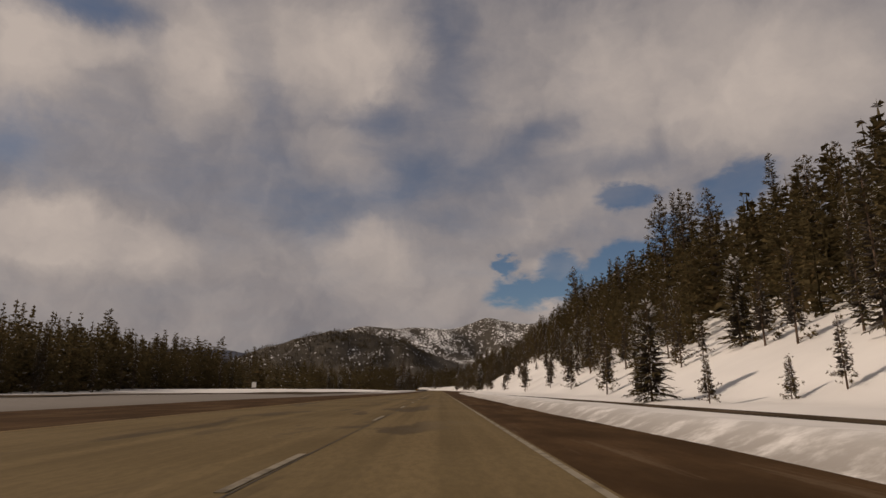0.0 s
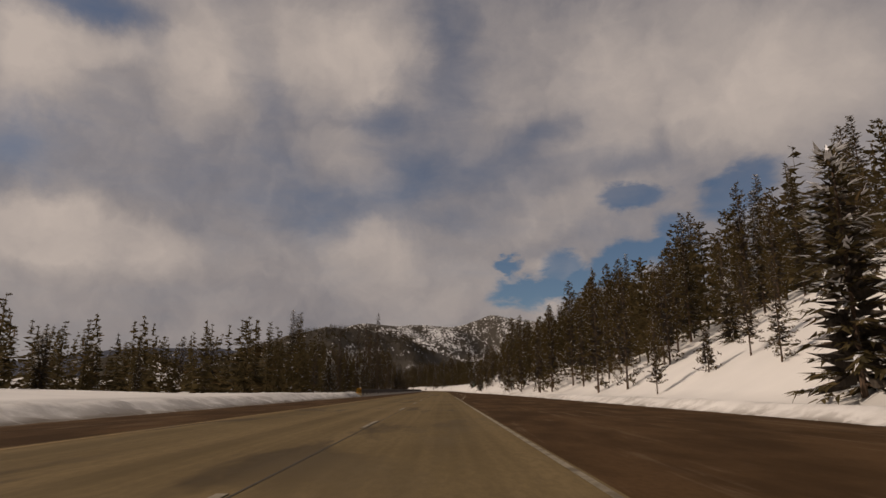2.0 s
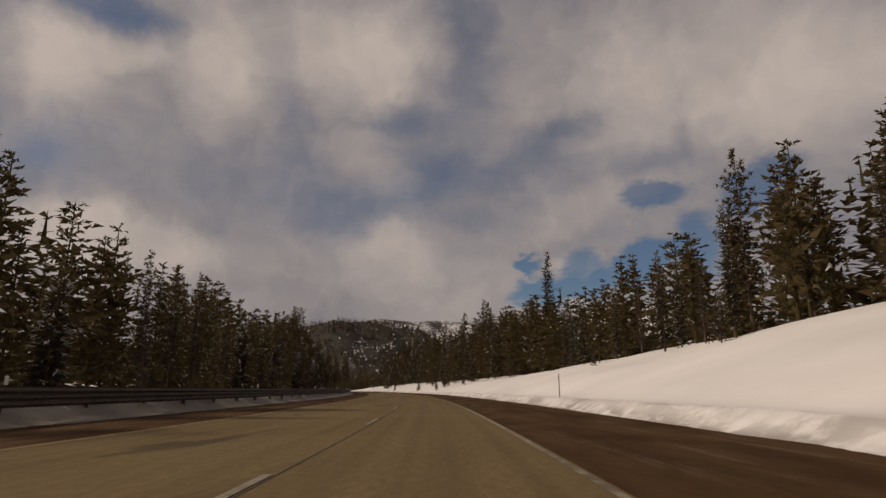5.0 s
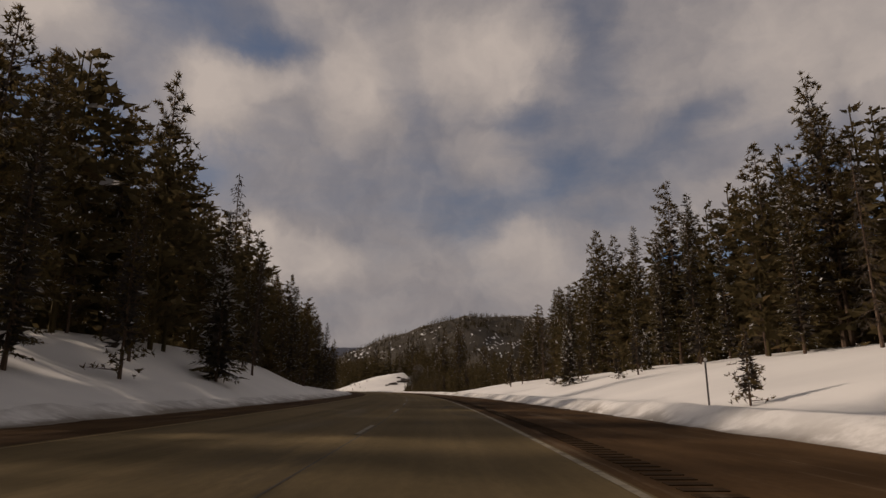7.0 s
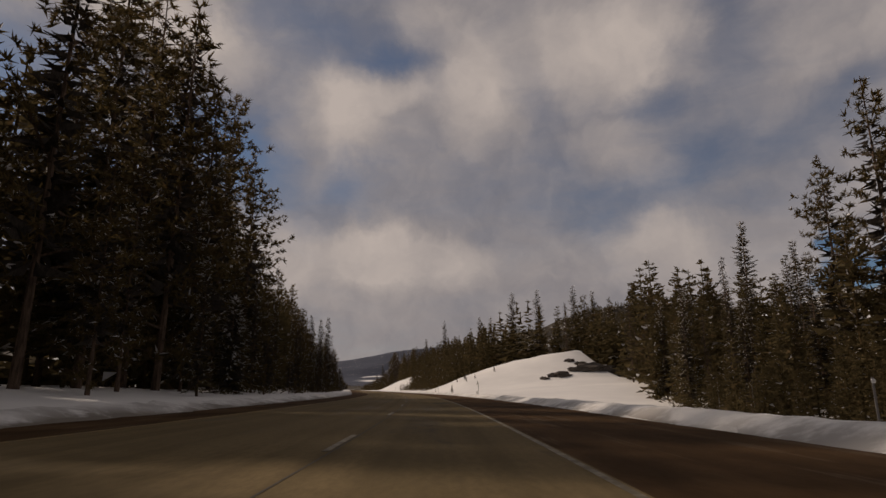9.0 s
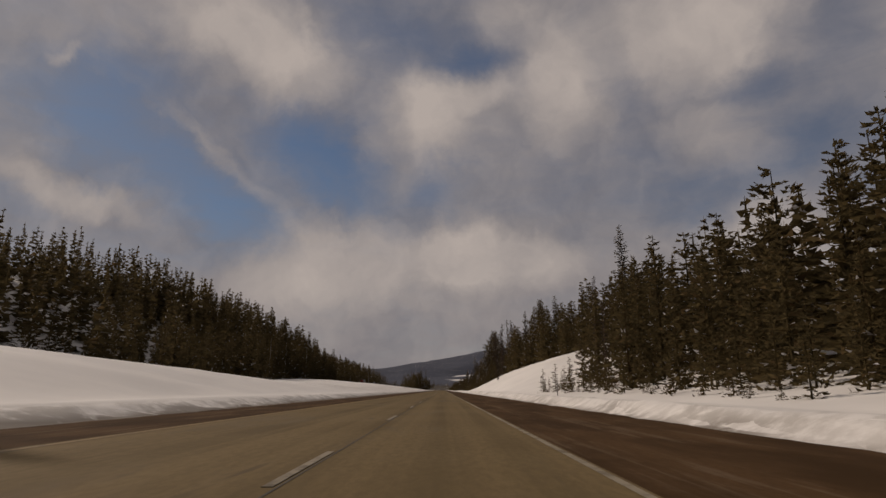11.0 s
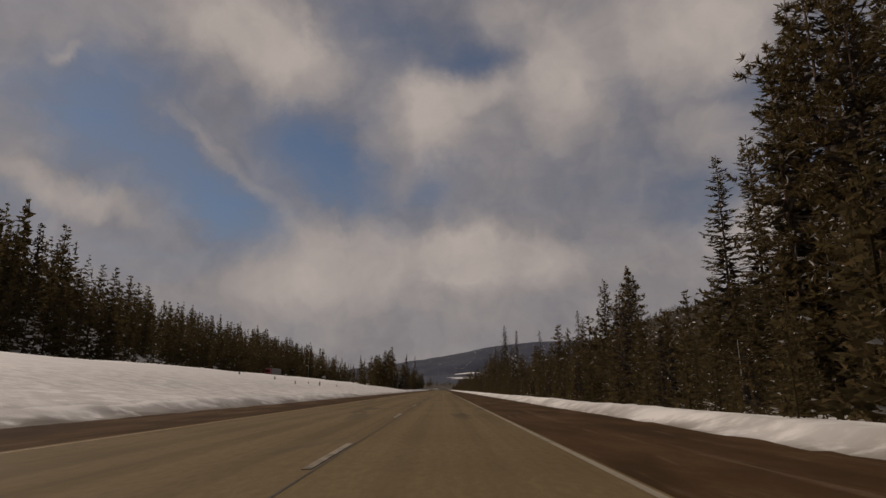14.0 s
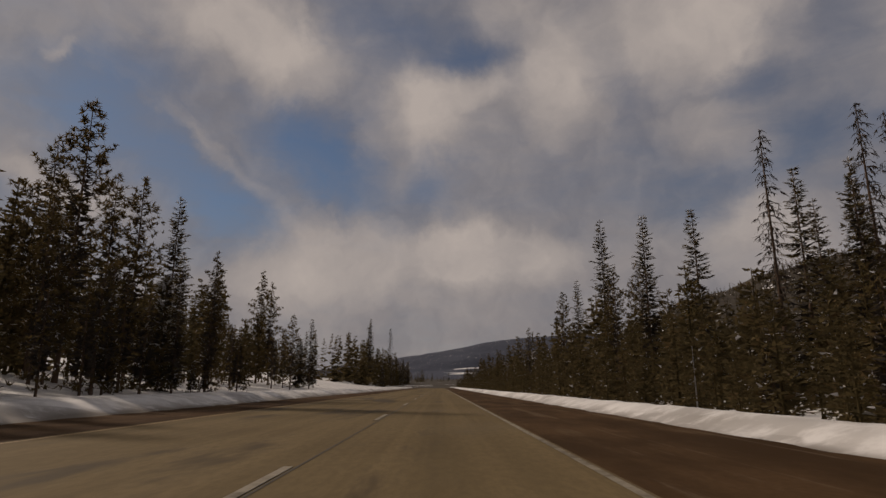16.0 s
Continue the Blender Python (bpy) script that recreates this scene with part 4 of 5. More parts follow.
SKYLINE_J = [("p", 1603, 35, 24.5), ("f", 1598, 36, 19.1), ("f", 1638, 38, 20.5), ("p", 1570, 30, 20.5), ("p", 1569, 30, 18.8), ("p", 1563, 28, 19.1),
             ("f", 1583, 34, 16.0), ("f", 1588, 34, 13.9), ("l", 1736, 42, 26.7), ("l", 1740, 32, 26.7), ("f", 1790, 30, 22.6), ("p", 1662, 38, 15.7),
             ("l", 1671, 30, 14.9), ("f", 1715, 40, 17.3), ("p", 1739, 40, 19.8)]
SKYLINE_K = [("p", 1791, 36, 23.5), ("f", 1840, 36, 28.8), ("f", 1722, 40, 16.9), ("l", 1724, 30, 21.5), ("f", 1753, 24, 21.2), ("f", 1739, 24, 17.8),
             ("f", 1726, 26, 17.1), ("p", 1810, 26, 20.6), ("p", 1766, 24, 16.9), ("f", 1720, 26, 15.6), ("p", 1874, 28, 18.9), ("f", 1721, 24, 13.1)]
SKYLINE_L = [("f", 392, -44, 23.8), ("l", 394, -20, 24.3), ("l", 397, -24, 21.4), ("f", 368, -45, 14.7), ("l", 373, -28, 17.2), ("p", 338, -50, 13.8),
             ("p", 356, -45, 11.1), ("p", 355, -55, 12.3), ("p", 338, -55, 12.1), ("l", 411, -24, 23.0), ("p", 426, -26, 20.7), ("l", 439, -26, 20.1),
             ("p", 460, -26, 19.1), ("p", 511, -28, 16.5)]
SKYLINE_M = [("p", 477, -24, 18.9), ("p", 482, -25, 19.1), ("p", 488, -24, 14.7), ("l", 508, -26, 14.0), ("f", 522, -26, 16.6), ("p", 553, -26, 16.0),
             ("p", 477, -26, 17.3), ("p", 705, -26, 21.3), ("p", 715, -27, 25.7), ("p", 727, -27, 27.8), ("l", 743, -27, 27.4), ("p", 759, -26, 31.8)]
SKYLINE_N = [("p", 796, -27, 33.8), ("l", 826, -27, 33.6), ("f", 892, -30, 30.3), ("p", 786, -26, 23.7), ("p", 777, -24, 17.2), ("p", 812, -27, 24.5),
             ("p", 772, -24, 22.1), ("p", 765, -22, 20.6), ("f", 880, -25, 23.1), ("l", 889, -26, 24.5), ("p", 901, -27, 25.5), ("p", 909, -26, 21.1),
             ("l", 935, -27, 28.5), ("p", 977, -30, 35.4), ("p", 994, -23, 34.7)]
SKYLINE_O = [("p", 998, -26, 36.4), ("p", 1018, -24, 38.0), ("p", 1002, -24, 35.6), ("p", 985, -24, 26.1), ("p", 1117, -32, 34.0), ("p", 1038, -26, 19.6),
             ("f", 1112, -17, 14.1), ("f", 1067, -22, 18.3), ("f", 1087, -26, 20.9), ("f", 1090, -25, 20.1), ("p", 1100, -26, 26.9), ("l", 1117, -26, 21.9),
             ("f", 1133, -27, 23.0), ("p", 1136, -24, 17.9), ("f", 1142, -20, 15.7), ("f", 1174, -18, 10.8)]
SKYLINE_P = [("p", 1717, -21, 17.8), ("p", 1728, -23, 16.9), ("f", 1732, -22, 16.7), ("f", 1753, -26, 15.4), ("p", 1776, -28, 18.3), ("f", 1915, -27, 26.7),
             ("l", 1960, -23, 27.0), ("f", 1836, -34, 14.5), ("p", 1726, -24, 16.4), ("p", 1772, -25, 15.9), ("p", 1719, -24, 16.4)]
SKYLINE_Z = [("l", 1426, 26, 30.0), ("l", 1421, 28, 31.3), ("p", 1416, 28, 24.9), ("p", 1413, 30, 28.1), ("p", 1406, 30, 25.7), ("f", 1467, 28, 29.9), ("f", 1505, 26, 26.7), ("p", 1443, 28, 24.1),
             ("p", 828, -26, 28.4), ("p", 842, -26, 25.9), ("p", 859, -26, 23.5), ("p", 861, 34, 22.6), ("p", 841, 32, 22.7), ("p", 830, 30, 27.0), ("p", 830, 33, 26.1), ("p", 970, 36, 24.0), ("p", 459, -24, 15.0),
             ("p", 470, -26, 18.1), ("l", 451, -22, 13.1), ("f", 468, 18, 18.7), ("p", 462, 28, 22.6), ("p", 452, 26, 22.9), ("l", 478, 30, 23.0)]
SKYLINE_W = [("p", 1452, 18, 15), ("f", 1456, 20, 18), ("p", 1460, 17, 14), ("f", 1466, 19, 17), ("p", 1448, 21, 16), ("f", 1470, 22, 20), ("f", 1520, 30, 35), ("p", 1516, 29, 36), ("p", 1524, 31, 33), ("p", 1512, 28, 33), ("f", 1528, 33, 30), ("f", 1536, 30, 26.7), ("f", 1531, 31, 27), ("p", 1514, 31, 35), ("f", 1519, 27, 30)]
SKYLINE_Y = [("f", 984, 40, 28.5), ("f", 988, 43, 27.0), ("p", 975, -19, 27), ("f", 982, -20, 30), ("p", 990, -19, 31), ("p", 1000, -20, 30), ("f", 1008, -21, 29), ("p", 1012, -19, 27), ("p", 965, -21, 28), ("f", 972, -24, 32)]
SKYLINE_X = [("p", 367, 18, 19.6), ("p", 361, 20, 17.1), ("p", 351, 20, 16.7), ("p", 349, 22, 15.3), ("p", 349, 24, 14.4), ("p", 402, 22, 18.7), ("f", 386, -44, 24.3), ("f", 395, -44, 24.6), ("f", 404, -40, 20.9), ("l", 394, -26, 20.6), ("f", 1473, 30, 26.9), 
             ("l", 1427, 30, 31.8), ("l", 1420, 30, 29.1), ("p", 1409, 30, 27.6), ("f", 1807, 34, 36.2), ("p", 1639, 34, 17.4), ("l", 1634, 36, 21.9), ("f", 993, 42, 30.2), ("f", 948, 40, 12.4), ("f", 289, -90, 16.6)]
# trees on the open slope: kind, along, offset, height
SLOPE = [("p", 254.6, 15.4, 5.8), ("y", 251.3, 17.8, 3.4), ("p", 243.4, 18.4, 6.1), ("p", 248.8, 19.5, 6.5), ("p", 260.3, 23.7, 9.4), ("f", 276, 27, 15), ("p", 266.3, 16.8, 11.3), ("p", 276.2, 16.7, 13.0),
         ("p", 314.9, 16.3, 12.4), ("p", 299.0, 14, 11.0), ("p", 307.4, 17.2, 13.6), ("p", 311, 18.1, 11.9), ("p", 303, 19.7, 13.9), ("p", 312.5, 24.6, 10.2), ("p", 308.8, 23.7, 14.5), ("p", 291.3, 18.6, 12.3), ("p", 331.3, 13, 10.3), ("p", 327.9, 15.0, 10.3)]
SLOPE += [("p", 405, 11.5, 8), ("p", 410, 12.5, 9), ("p", 415, 11.5, 9), ("p", 418, 13.5, 10), ("f", 422, 12, 8), ("p", 408, 15, 10), ("p", 413, 16, 10), ("p", 402, 14, 9), ("p", 420, 16.5, 11), ("p", 426, 13.5, 9), ("p", 398, 18, 11), ("p", 404, 19, 12)]
SLOPE += [("p", 338.8, 13, 8), ("p", 342.3, 17.3, 9.4), ("p", 351.4, 20.1, 11.0), ("p", 341.0, 15.8, 8), ("p", 349.1, 16.6, 9), ("y", 342.3, 14.0, 4.4), ("y", 339.4, 14.5, 4.5), ("y", 386.2, 11, 4.1), ("p", 392.4, 14.8, 11), ("p", 389.7, 12.8, 9.7), ("p", 396.8, 20.5, 11), ("f", 421.3, 19.9, 9.0),
          ("f", 236, 21, 8), ("p", 268, 21, 10), ("p", 284, 20, 11), ("p", 258, 27, 10), ("f", 246, 25, 9), ("p", 272, 24, 12), ("f", 458, 12.5, 12), ("f", 461, 14, 14), ("f", 465, 12.8, 12), ("f", 459, 17, 13), ("f", 455, 14.5, 9)]
tree("young", 232.8, 15.3, 10.0, 0.15, 5)
for letter, s, off, h in SLOPE:
    tree({"f": "fir", "p": "pine", "y": "young"}[letter], s, off, h)
for stretch in (SKYLINE_W, SKYLINE_Z, SKYLINE_Y, SKYLINE_X, SKYLINE_A, SKYLINE_B, SKYLINE_C, SKYLINE_D, SKYLINE_E, SKYLINE_F, SKYLINE_G, SKYLINE_H, SKYLINE_I, SKYLINE_J, SKYLINE_K, SKYLINE_L, SKYLINE_M, SKYLINE_N, SKYLINE_O, SKYLINE_P):
    for letter, s, off, top in stretch:
        kind = {"f": "fir", "p": "pine", "l": "larch"}[letter]
        tree(kind, s, off, max(6.0, top - height(s, off)))
# stretches: from, to, inner and outer offset, spacing, height at the inner and outer rows, spread, shares of fir and pine, depth of single trees
RIGHT_WOODS = [(-5, 120, 24.5, 70, 5.2, 9, 17, 3, 0.4, 0.55, 11), (120, 150, 28, 70, 5.4, 10, 17, 3, 0.4, 0.55, 11), (150, 268, 31, 70, 5.4, 10, 17, 3, 0.35, 0.6, 11), (268, 318, 23, 46, 5.2, 10, 14, 3, 0.12, 0.85, 11), (318, 356, 17, 42, 5.4, 10, 14, 3, 0.12, 0.85, 11), (360, 388, 42, 62, 5.6, 14, 16, 3, 0.3, 0.65, 6),
               (388, 404, 18, 40, 5.2, 11, 14, 3, 0.2, 0.75, 11), (404, 432, 36, 58, 5.4, 13, 15, 3, 0.4, 0.5, 7), (434, 455, 24, 44, 5.0, 8, 12, 3, 0.6, 0.3, 10), (456, 487, 12.4, 40, 4.2, 9, 14, 3, 0.8, 0.1, 16), (487, 660, 28, 48, 5.4, 12, 16, 3, 0.45, 0.45, 7),
               ]
RIGHT_WOODS += [(660, 865, 25, 46, 5.2, 13, 20, 3, 0.45, 0.5, 10), (880, 990, 11, 46, 4.4, 5, 9.5, 2.5, 0.6, 0.3, 14), (990, 1080, 13, 46, 5.4, 5, 14, 2.5, 0.6, 0.3, 80), (1100, 1125, 50, 72, 5.4, 14, 17, 4, 0.75, 0.1, 7), (1125, 1245, 17, 48, 5.2, 9, 20, 3, 0.7, 0.2, 10),
               (1245, 1330, 28, 56, 5.4, 12, 17, 4, 0.6, 0.25, 7), (1330, 1410, 25, 48, 5.2, 11, 17, 4, 0.5, 0.35, 9), (1410, 1480, 16, 42, 5.2, 7, 17, 4, 0.6, 0.25, 12), (1480, 1632, 10.2, 42, 4.6, 5, 10.5, 3, 0.65, 0.2, 13), (1632, 1704, 10.2, 42, 4.4, 3.6, 6.5, 1.5, 0.65, 0.2, 13), (1704, 1770, 10.2, 42, 4.6, 5, 10.5, 3, 0.65, 0.2, 13),
               (1770, 2080, 13, 40, 7.0, 7, 16, 4, 0.65, 0.2, 0)]
LEFT_WOODS = [(85, 232, 80, 112, 4.4, 13, 16, 3, 0.4, 0.5, 0), (222, 330, 46, 78, 5.4, 8, 11, 2, 0.4, 0.5, 0), (318, 480, 21, 46, 6.0, 9, 13, 3, 0.3, 0.5, 10), (480, 700, 20, 40, 5.6, 10, 17, 3, 0.3, 0.6, 9), (700, 1000, 16.5, 36, 5.2, 11, 22, 3, 0.4, 0.55, 10), (1000, 1138, 15, 36, 5.0, 9, 21, 3, 0.75, 0.2, 11),
              (1700, 1726, 16, 30, 3.8, 8, 11, 2, 0.25, 0.7, 12), (1735, 1790, 21, 40, 5.6, 8, 12, 3, 0.4, 0.45, 8), (1890, 2080, 22, 44, 7.0, 13, 18, 4, 0.7, 0.2, 0)]
rng = random.Random(8)
behind = {1: [], -1: []}
deep = []
for side, belts in ((-1, LEFT_WOODS), (1, RIGHT_WOODS)):
    for s0, s1, o0, o1, gap, h0, h1, dh, pf, pp, single in belts:
        s = s0
        while s < s1:
            o = o0 + rng.uniform(-1, 2)
            while o < o1:
                u = rng.random()
                kind = "fir" if u < pf else "pine" if u < pf + pp else "larch"
                f = (o - o0) / (o1 - o0)
                h = max(3.0, h0 + (h1 - h0) * min(1, f * 1.5) + rng.uniform(-dh, dh))
                ps, po = s + rng.uniform(-0.45, 0.45) * gap, side * (o + rng.uniform(-1.5, 1.5))
                near = 9.2 if side > 0 and ps > 1480 else 10.6 if side > 0 and 880 < ps < 990 else 12.5
                if abs(po) < near:
                    po = side * near
                if side > 0 and 912 < ps < 940 and po < 15:
                    o += gap
                    continue
                if side > 0 and 935 < ps < 1106 and po < max(0.171 * (ps - 895) + (ps - 895) ** 2 / 1880, 0.32 * (ps - 947) + (ps - 947) ** 2 / 1880, 0.66 * (ps - 1000)):
                    o += gap
                    continue
                if o - o0 < single * 0.45 and stand[kind] < 288:
                    if h < 8 and stand["young"] < 190:
                        tree("young", ps, po, h)
                    else:
                        tree(kind, ps, po, h)
                else:
                    (behind[side] if o - o0 < single + 6 else deep).append((rng.choice(BACK[kind]) if o - o0 < single + 6 else rng.choice(FAR), ps, po, h, 1.25))
                o += gap * rng.uniform(0.8, 1.4)
            s += gap
# low growth close behind the ploughed bank: side, from, to, inner and outer offset, spacing, height
for side, s0, s1, o0, o1, gap, h in [(1, 878, 930, 7.9, 10.2, 3.2, 2.6), (1, 1490, 1700, 7.0, 9.0, 6.0, 2.2), (-1, 1000, 1140, 13.2, 15.0, 3.4, 4.0), (-1, 1702, 1730, 14, 17, 3.5, 4)]:
    s = s0
    while s < s1:
        o = rng.uniform(o0, o1)
        if not (side > 0 and 908 < s < 940):
            tree("young", s, side * o, h * rng.uniform(0.5, 1.35))
        s += gap * rng.uniform(0.6, 1.3)
# dense low growth at the foot of the woods: from, to, offset of its edge, depth, spacing, lowest and greatest height
brush = []


def wood_edge(s):
    """Offset of the wood's edge before the cut hill."""
    return max(7.8, 0.171 * (s - 895) + (s - 895) ** 2 / 1880, 0.32 * (s - 947) + (s - 947) ** 2 / 1880)


for s0, s1, edge, deep_by, gap, h0, h1 in [(880, 1012, wood_edge, 9.0, 1.9, 2.0, 6.0), (1486, 1704, lambda q: 7.1, 4.0, 1.6, 1.4, 4.2), (1704, 1960, lambda q: 7.6, 5.0, 2.2, 1.5, 5.5),
                                      (1130, 1240, lambda q: 13.0, 5.0, 2.6, 1.5, 5.0), (1424, 1490, lambda q: 12.0, 8.0, 2.2, 2.0, 6.5)]:
    s = s0
    while s < s1:
        o = edge(s)
        while o < edge(s) + deep_by:
            ps, po = s + rng.uniform(-0.9, 0.9), o + rng.uniform(-0.4, 0.6)
            if not (930 < ps < 944 and po < 14.0):
                brush.append((rng.choice(LOW), ps, po, rng.uniform(h0, h1) * (0.7 + 0.5 * (o - edge(s)) / deep_by), 1.5))
            o += gap * rng.uniform(0.8, 1.3)
        s += gap
woods("undergrowth", brush, "dense dark low conifers at the foot of the woods")
# tall firs behind the cut hill
for i in range(34):
    s = 1012 + 3.7 * i
    for row in range(4):
        ps = s + rng.uniform(-1.5, 1.5)
        po = max(0.64 * (ps - 1000) + (ps - 1000) ** 2 / 1880, wood_edge(ps) + 1) if ps < 1086 else 60
        po += 2 + 6 * row + rng.uniform(-2, 2)
        h = rng.uniform(15, 23) if ps > 1040 else rng.uniform(9, 16)
        if row == 0 and stand["fir"] < 296:
            tree("fir", ps, po, h)
        else:
            behind[1].append((rng.choice(BACK["fir"]), ps, po, h, 1.3))
woods("woods_behind_right", behind[1], "dense dark conifer woods with snow between the trunks")
woods("woods_behind_left", behind[-1], "dense dark conifer woods in shade")
# far hillsides: side, from, to, inner and outer offset, spacing, height
spots = deep
edge_spots = []
for side, s0, s1, o0, o1, gap, h in [(-1, 1290, 1412, 70, 170, 6.0, 19), (-1, 1412, 1640, 84, 175, 6.0, 23), (-1, 1640, 2120, 88, 175, 6.2, 19), (-1, 170, 345, 98, 180, 6.4, 19), (-1, 345, 720, 48, 120, 9.0, 15), (1, -10, 345, 72, 115, 6.6, 18), (1, 345, 720, 58, 100, 7.6, 17),
                                     (1, 720, 1480, 52, 90, 7.6, 17), (-1, 40, 170, 125, 195, 6, 17), (1, 1480, 2250, 46, 80, 8, 12), (-1, 700, 1130, 40, 75, 8, 17)]:
    s = s0
    while s < s1:
        o = o0
        while o < o1:
            row = (s + rng.uniform(-0.5, 0.5) * gap, side * (o + rng.uniform(-0.5, 0.5) * gap), h * rng.choice((0.55, 0.75, 0.85, 0.95, 1.05, 1.2)) * rng.uniform(0.9, 1.1))
            if side < 0 and o < o0 + 26 and (s > 1290 or s < 345) and s < 1900:
                edge_spots.append((rng.choice(BACK[rng.choice(("fir", "fir", "fir", "larch"))]), *row, 1.2))
            else:
                spots.append((rng.choice(FAR), *row, 1.0))
            o += gap * rng.uniform(0.9, 1.3)
        s += gap
for i in range(700):
    a, b = rng.uniform(2120, 2900), rng.uniform(-260, 160)
    if abs(b) > 16 or a > 2330:
        spots.append((rng.choice(FAR), a, b, rng.uniform(9, 17), 1.2))
# the wooded spur at the valley's end
for i in range(5200):
    a, b = rng.uniform(-1060, -40), rng.uniform(2700, 3420)
    if far_height(a, b) > 20 and fractal(a, b, 110, 2) < 0.30:
        spots.append((rng.choice(FAR), None, (a, b), rng.uniform(11, 21), 1.25))
woods("hillside_woods", spots, "far dense conifer woods on snowy hillsides")
woods("hillside_wood_edge", edge_spots, "dark conifers along the edge of the snow field")
# young pines scattered over the open snow: from, to, inner and outer offset, how many, lowest and greatest height
for s0, s1, o0, o1, count, ha, hb in [(150, 270, 22, 42, 8, 2, 6), (480, 660, 14, 27, 12, 2, 6), (670, 860, 14, 24, 22, 2.5, 8),
                                      (1400, 1480, 12, 18, 8, 2, 5)]:
    for i in range(count):
        if stand["young"] < 420:
            tree("young", rng.uniform(s0, s1), rng.uniform(o0, o1), rng.uniform(ha, hb))

# ---------------------------------------------------------------- side road and far carriageway


def draped(name, mid, half, s0, s1, step, lift, mat, label, category):
    """A paved band that follows the ground."""
    vs, fs, uv = [], [], []
    n = int((s1 - s0) / step) + 1
    for i in range(n):
        s = s0 + i * step
        for c in range(5):
            o = mid(s) + half * (c / 2 - 1)
            vs.append((*spot(s, o), height(s, o) + lift))
            uv.append((s, o))
    for i in range(n - 1):
        for c in range(4):
            k = i * 5 + c
            fs.append((k, k + 1, k + 6, k + 5))
    return tagged(new(name, mesh(name, vs, fs, [mat], uvs=uv)), label, category, kind="structure")


def side_line(s):
    return -(62 - 38 * smooth(20, 190, s))


draped("side_road", side_line, 13.0, -30, 165, 5, 0.07, RAMP, "grey side road cleared of snow", "road")
draped("far_carriageway", lambda s: -78.0, 5.5, 1420, 2000, 8, 0.10, RAMP, "opposite carriageway behind the snow field", "road")

# ---------------------------------------------------------------- guardrail along the inner shoulder
RAIL0, RAIL1, RAIL_OFF = 290.0, 733.0, -10.7
guard = thing("guardrail", "weathered steel guardrail with snow heaped beneath it", "guardrail", Matrix.Identity(4))
profile = [(0.03, 0.42), (0.0, 0.445)]
for wave in range(3):
    z = 0.445 + 0.165 * wave
    profile += [(0.08, z + 0.055), (0.08, z + 0.09), (0.0, z + 0.145), (0.0, z + 0.165)]
profile += [(0.03, 0.965)]
beam_v, beam_f = [], []
PIECE = 7.62
for end in (0, 1):
    for side in (0, 1):
        for px, pz in profile:
            beam_v.append((px - 0.012 * side, end * (PIECE + 0.03), pz))
n = len(profile)
for side in (0, 1):
    for i in range(n - 1):
        a, b = side * n + i, 2 * n + side * n + i
        beam_f.append((a, a + 1, b + 1, b) if side == 0 else (a, b, b + 1, a + 1))
for a, b in ((0, n), (n - 1, 2 * n - 1)):
    beam_f.append((a, b, 2 * n + b, 2 * n + a))
beam_me = mesh("rail", beam_v, beam_f, [STEEL])
post_bm = bmesh.new()
box(post_bm, -0.20, -0.05, -0.07, 0.07, -0.5, 0.98, 0.012)
post_me = bmesh_mesh("post", post_bm, WOODPOST)
block_bm = bmesh.new()
box(block_bm, -0.05, 0.0, -0.07, 0.07, 0.42, 0.96, 0.01)
block_me = bmesh_mesh("spacer_block", block_bm, WOODPOST)
refl_bm = bmesh.new()
box(refl_bm, -0.05, 0.05, -0.01, 0.01, 0.98, 1.20, 0.008)
refl_me = bmesh_mesh("reflector", refl_bm, WHITE)
s = RAIL0
k = 0
while s < RAIL1:
    part("rail", beam_me, None, guard).matrix_basis = at(s, RAIL_OFF + 0.012 * (k % 2))
    for q in (0.0, PIECE / 2):
        p = part("post", post_me, None, guard)
        p.matrix_basis = at(s + q, RAIL_OFF - 0.01)
        part("spacer_block", block_me, None, p)
        if k % 3 == 0 and q == 0.0:
            part("reflector", refl_me, None, p, "small white reflector on the post")
    s += PIECE
    k += 1

# striped barrier end with its marker post
end = thing("barrier_end_marker", "amber and black striped barrier end with snow round it", "road marker", at(289.0, -10.75))
bm = bmesh.new()
box(bm, -0.30, 0.30, -0.25, 0.25, 0.05, 0.48, 0.06)
part("pedestal", bm, plain_mat("sand_plastic", (0.55, 0.42, 0.22), 0.5), end, "sand-coloured plastic pedestal")
bm = bmesh.new()
box(bm, -0.30, 0.30, -0.27, -0.20, 0.45, 1.05, 0.02)
panel = part("panel", bm, AMBER, end, "amber reflective panel")
for i in range(3):
    bm = bmesh.new()
    z = 0.52 + 0.17 * i
    vs = [bm.verts.new(p) for p in ((-0.28, -0.275, z + 0.10), (-0.28, -0.275, z + 0.19), (0.28, -0.275, z + 0.04), (0.28, -0.275, z - 0.05))]
    bm.faces.new(vs[::-1])
    bmesh.ops.solidify(bm, geom=bm.faces[:], thickness=0.006)
    part("stripe", bm, BLACK, panel, "black slanting stripe")
bm = bmesh.new()
tube(bm, [(0.05, 0.1, 0.0), (0.05, 0.1, 1.75)], [0.025, 0.025], 8)
pole = part("pole", bm, STEEL, end)
bm = bmesh.new()
tube(bm, [(0.05, 0.08, 1.72), (0.05, 0.08, 1.86)], [0.06, 0.06], 12)
part("reflector", bm, WHITE, pole, "round white reflector")

# ---------------------------------------------------------------- delineators and signs


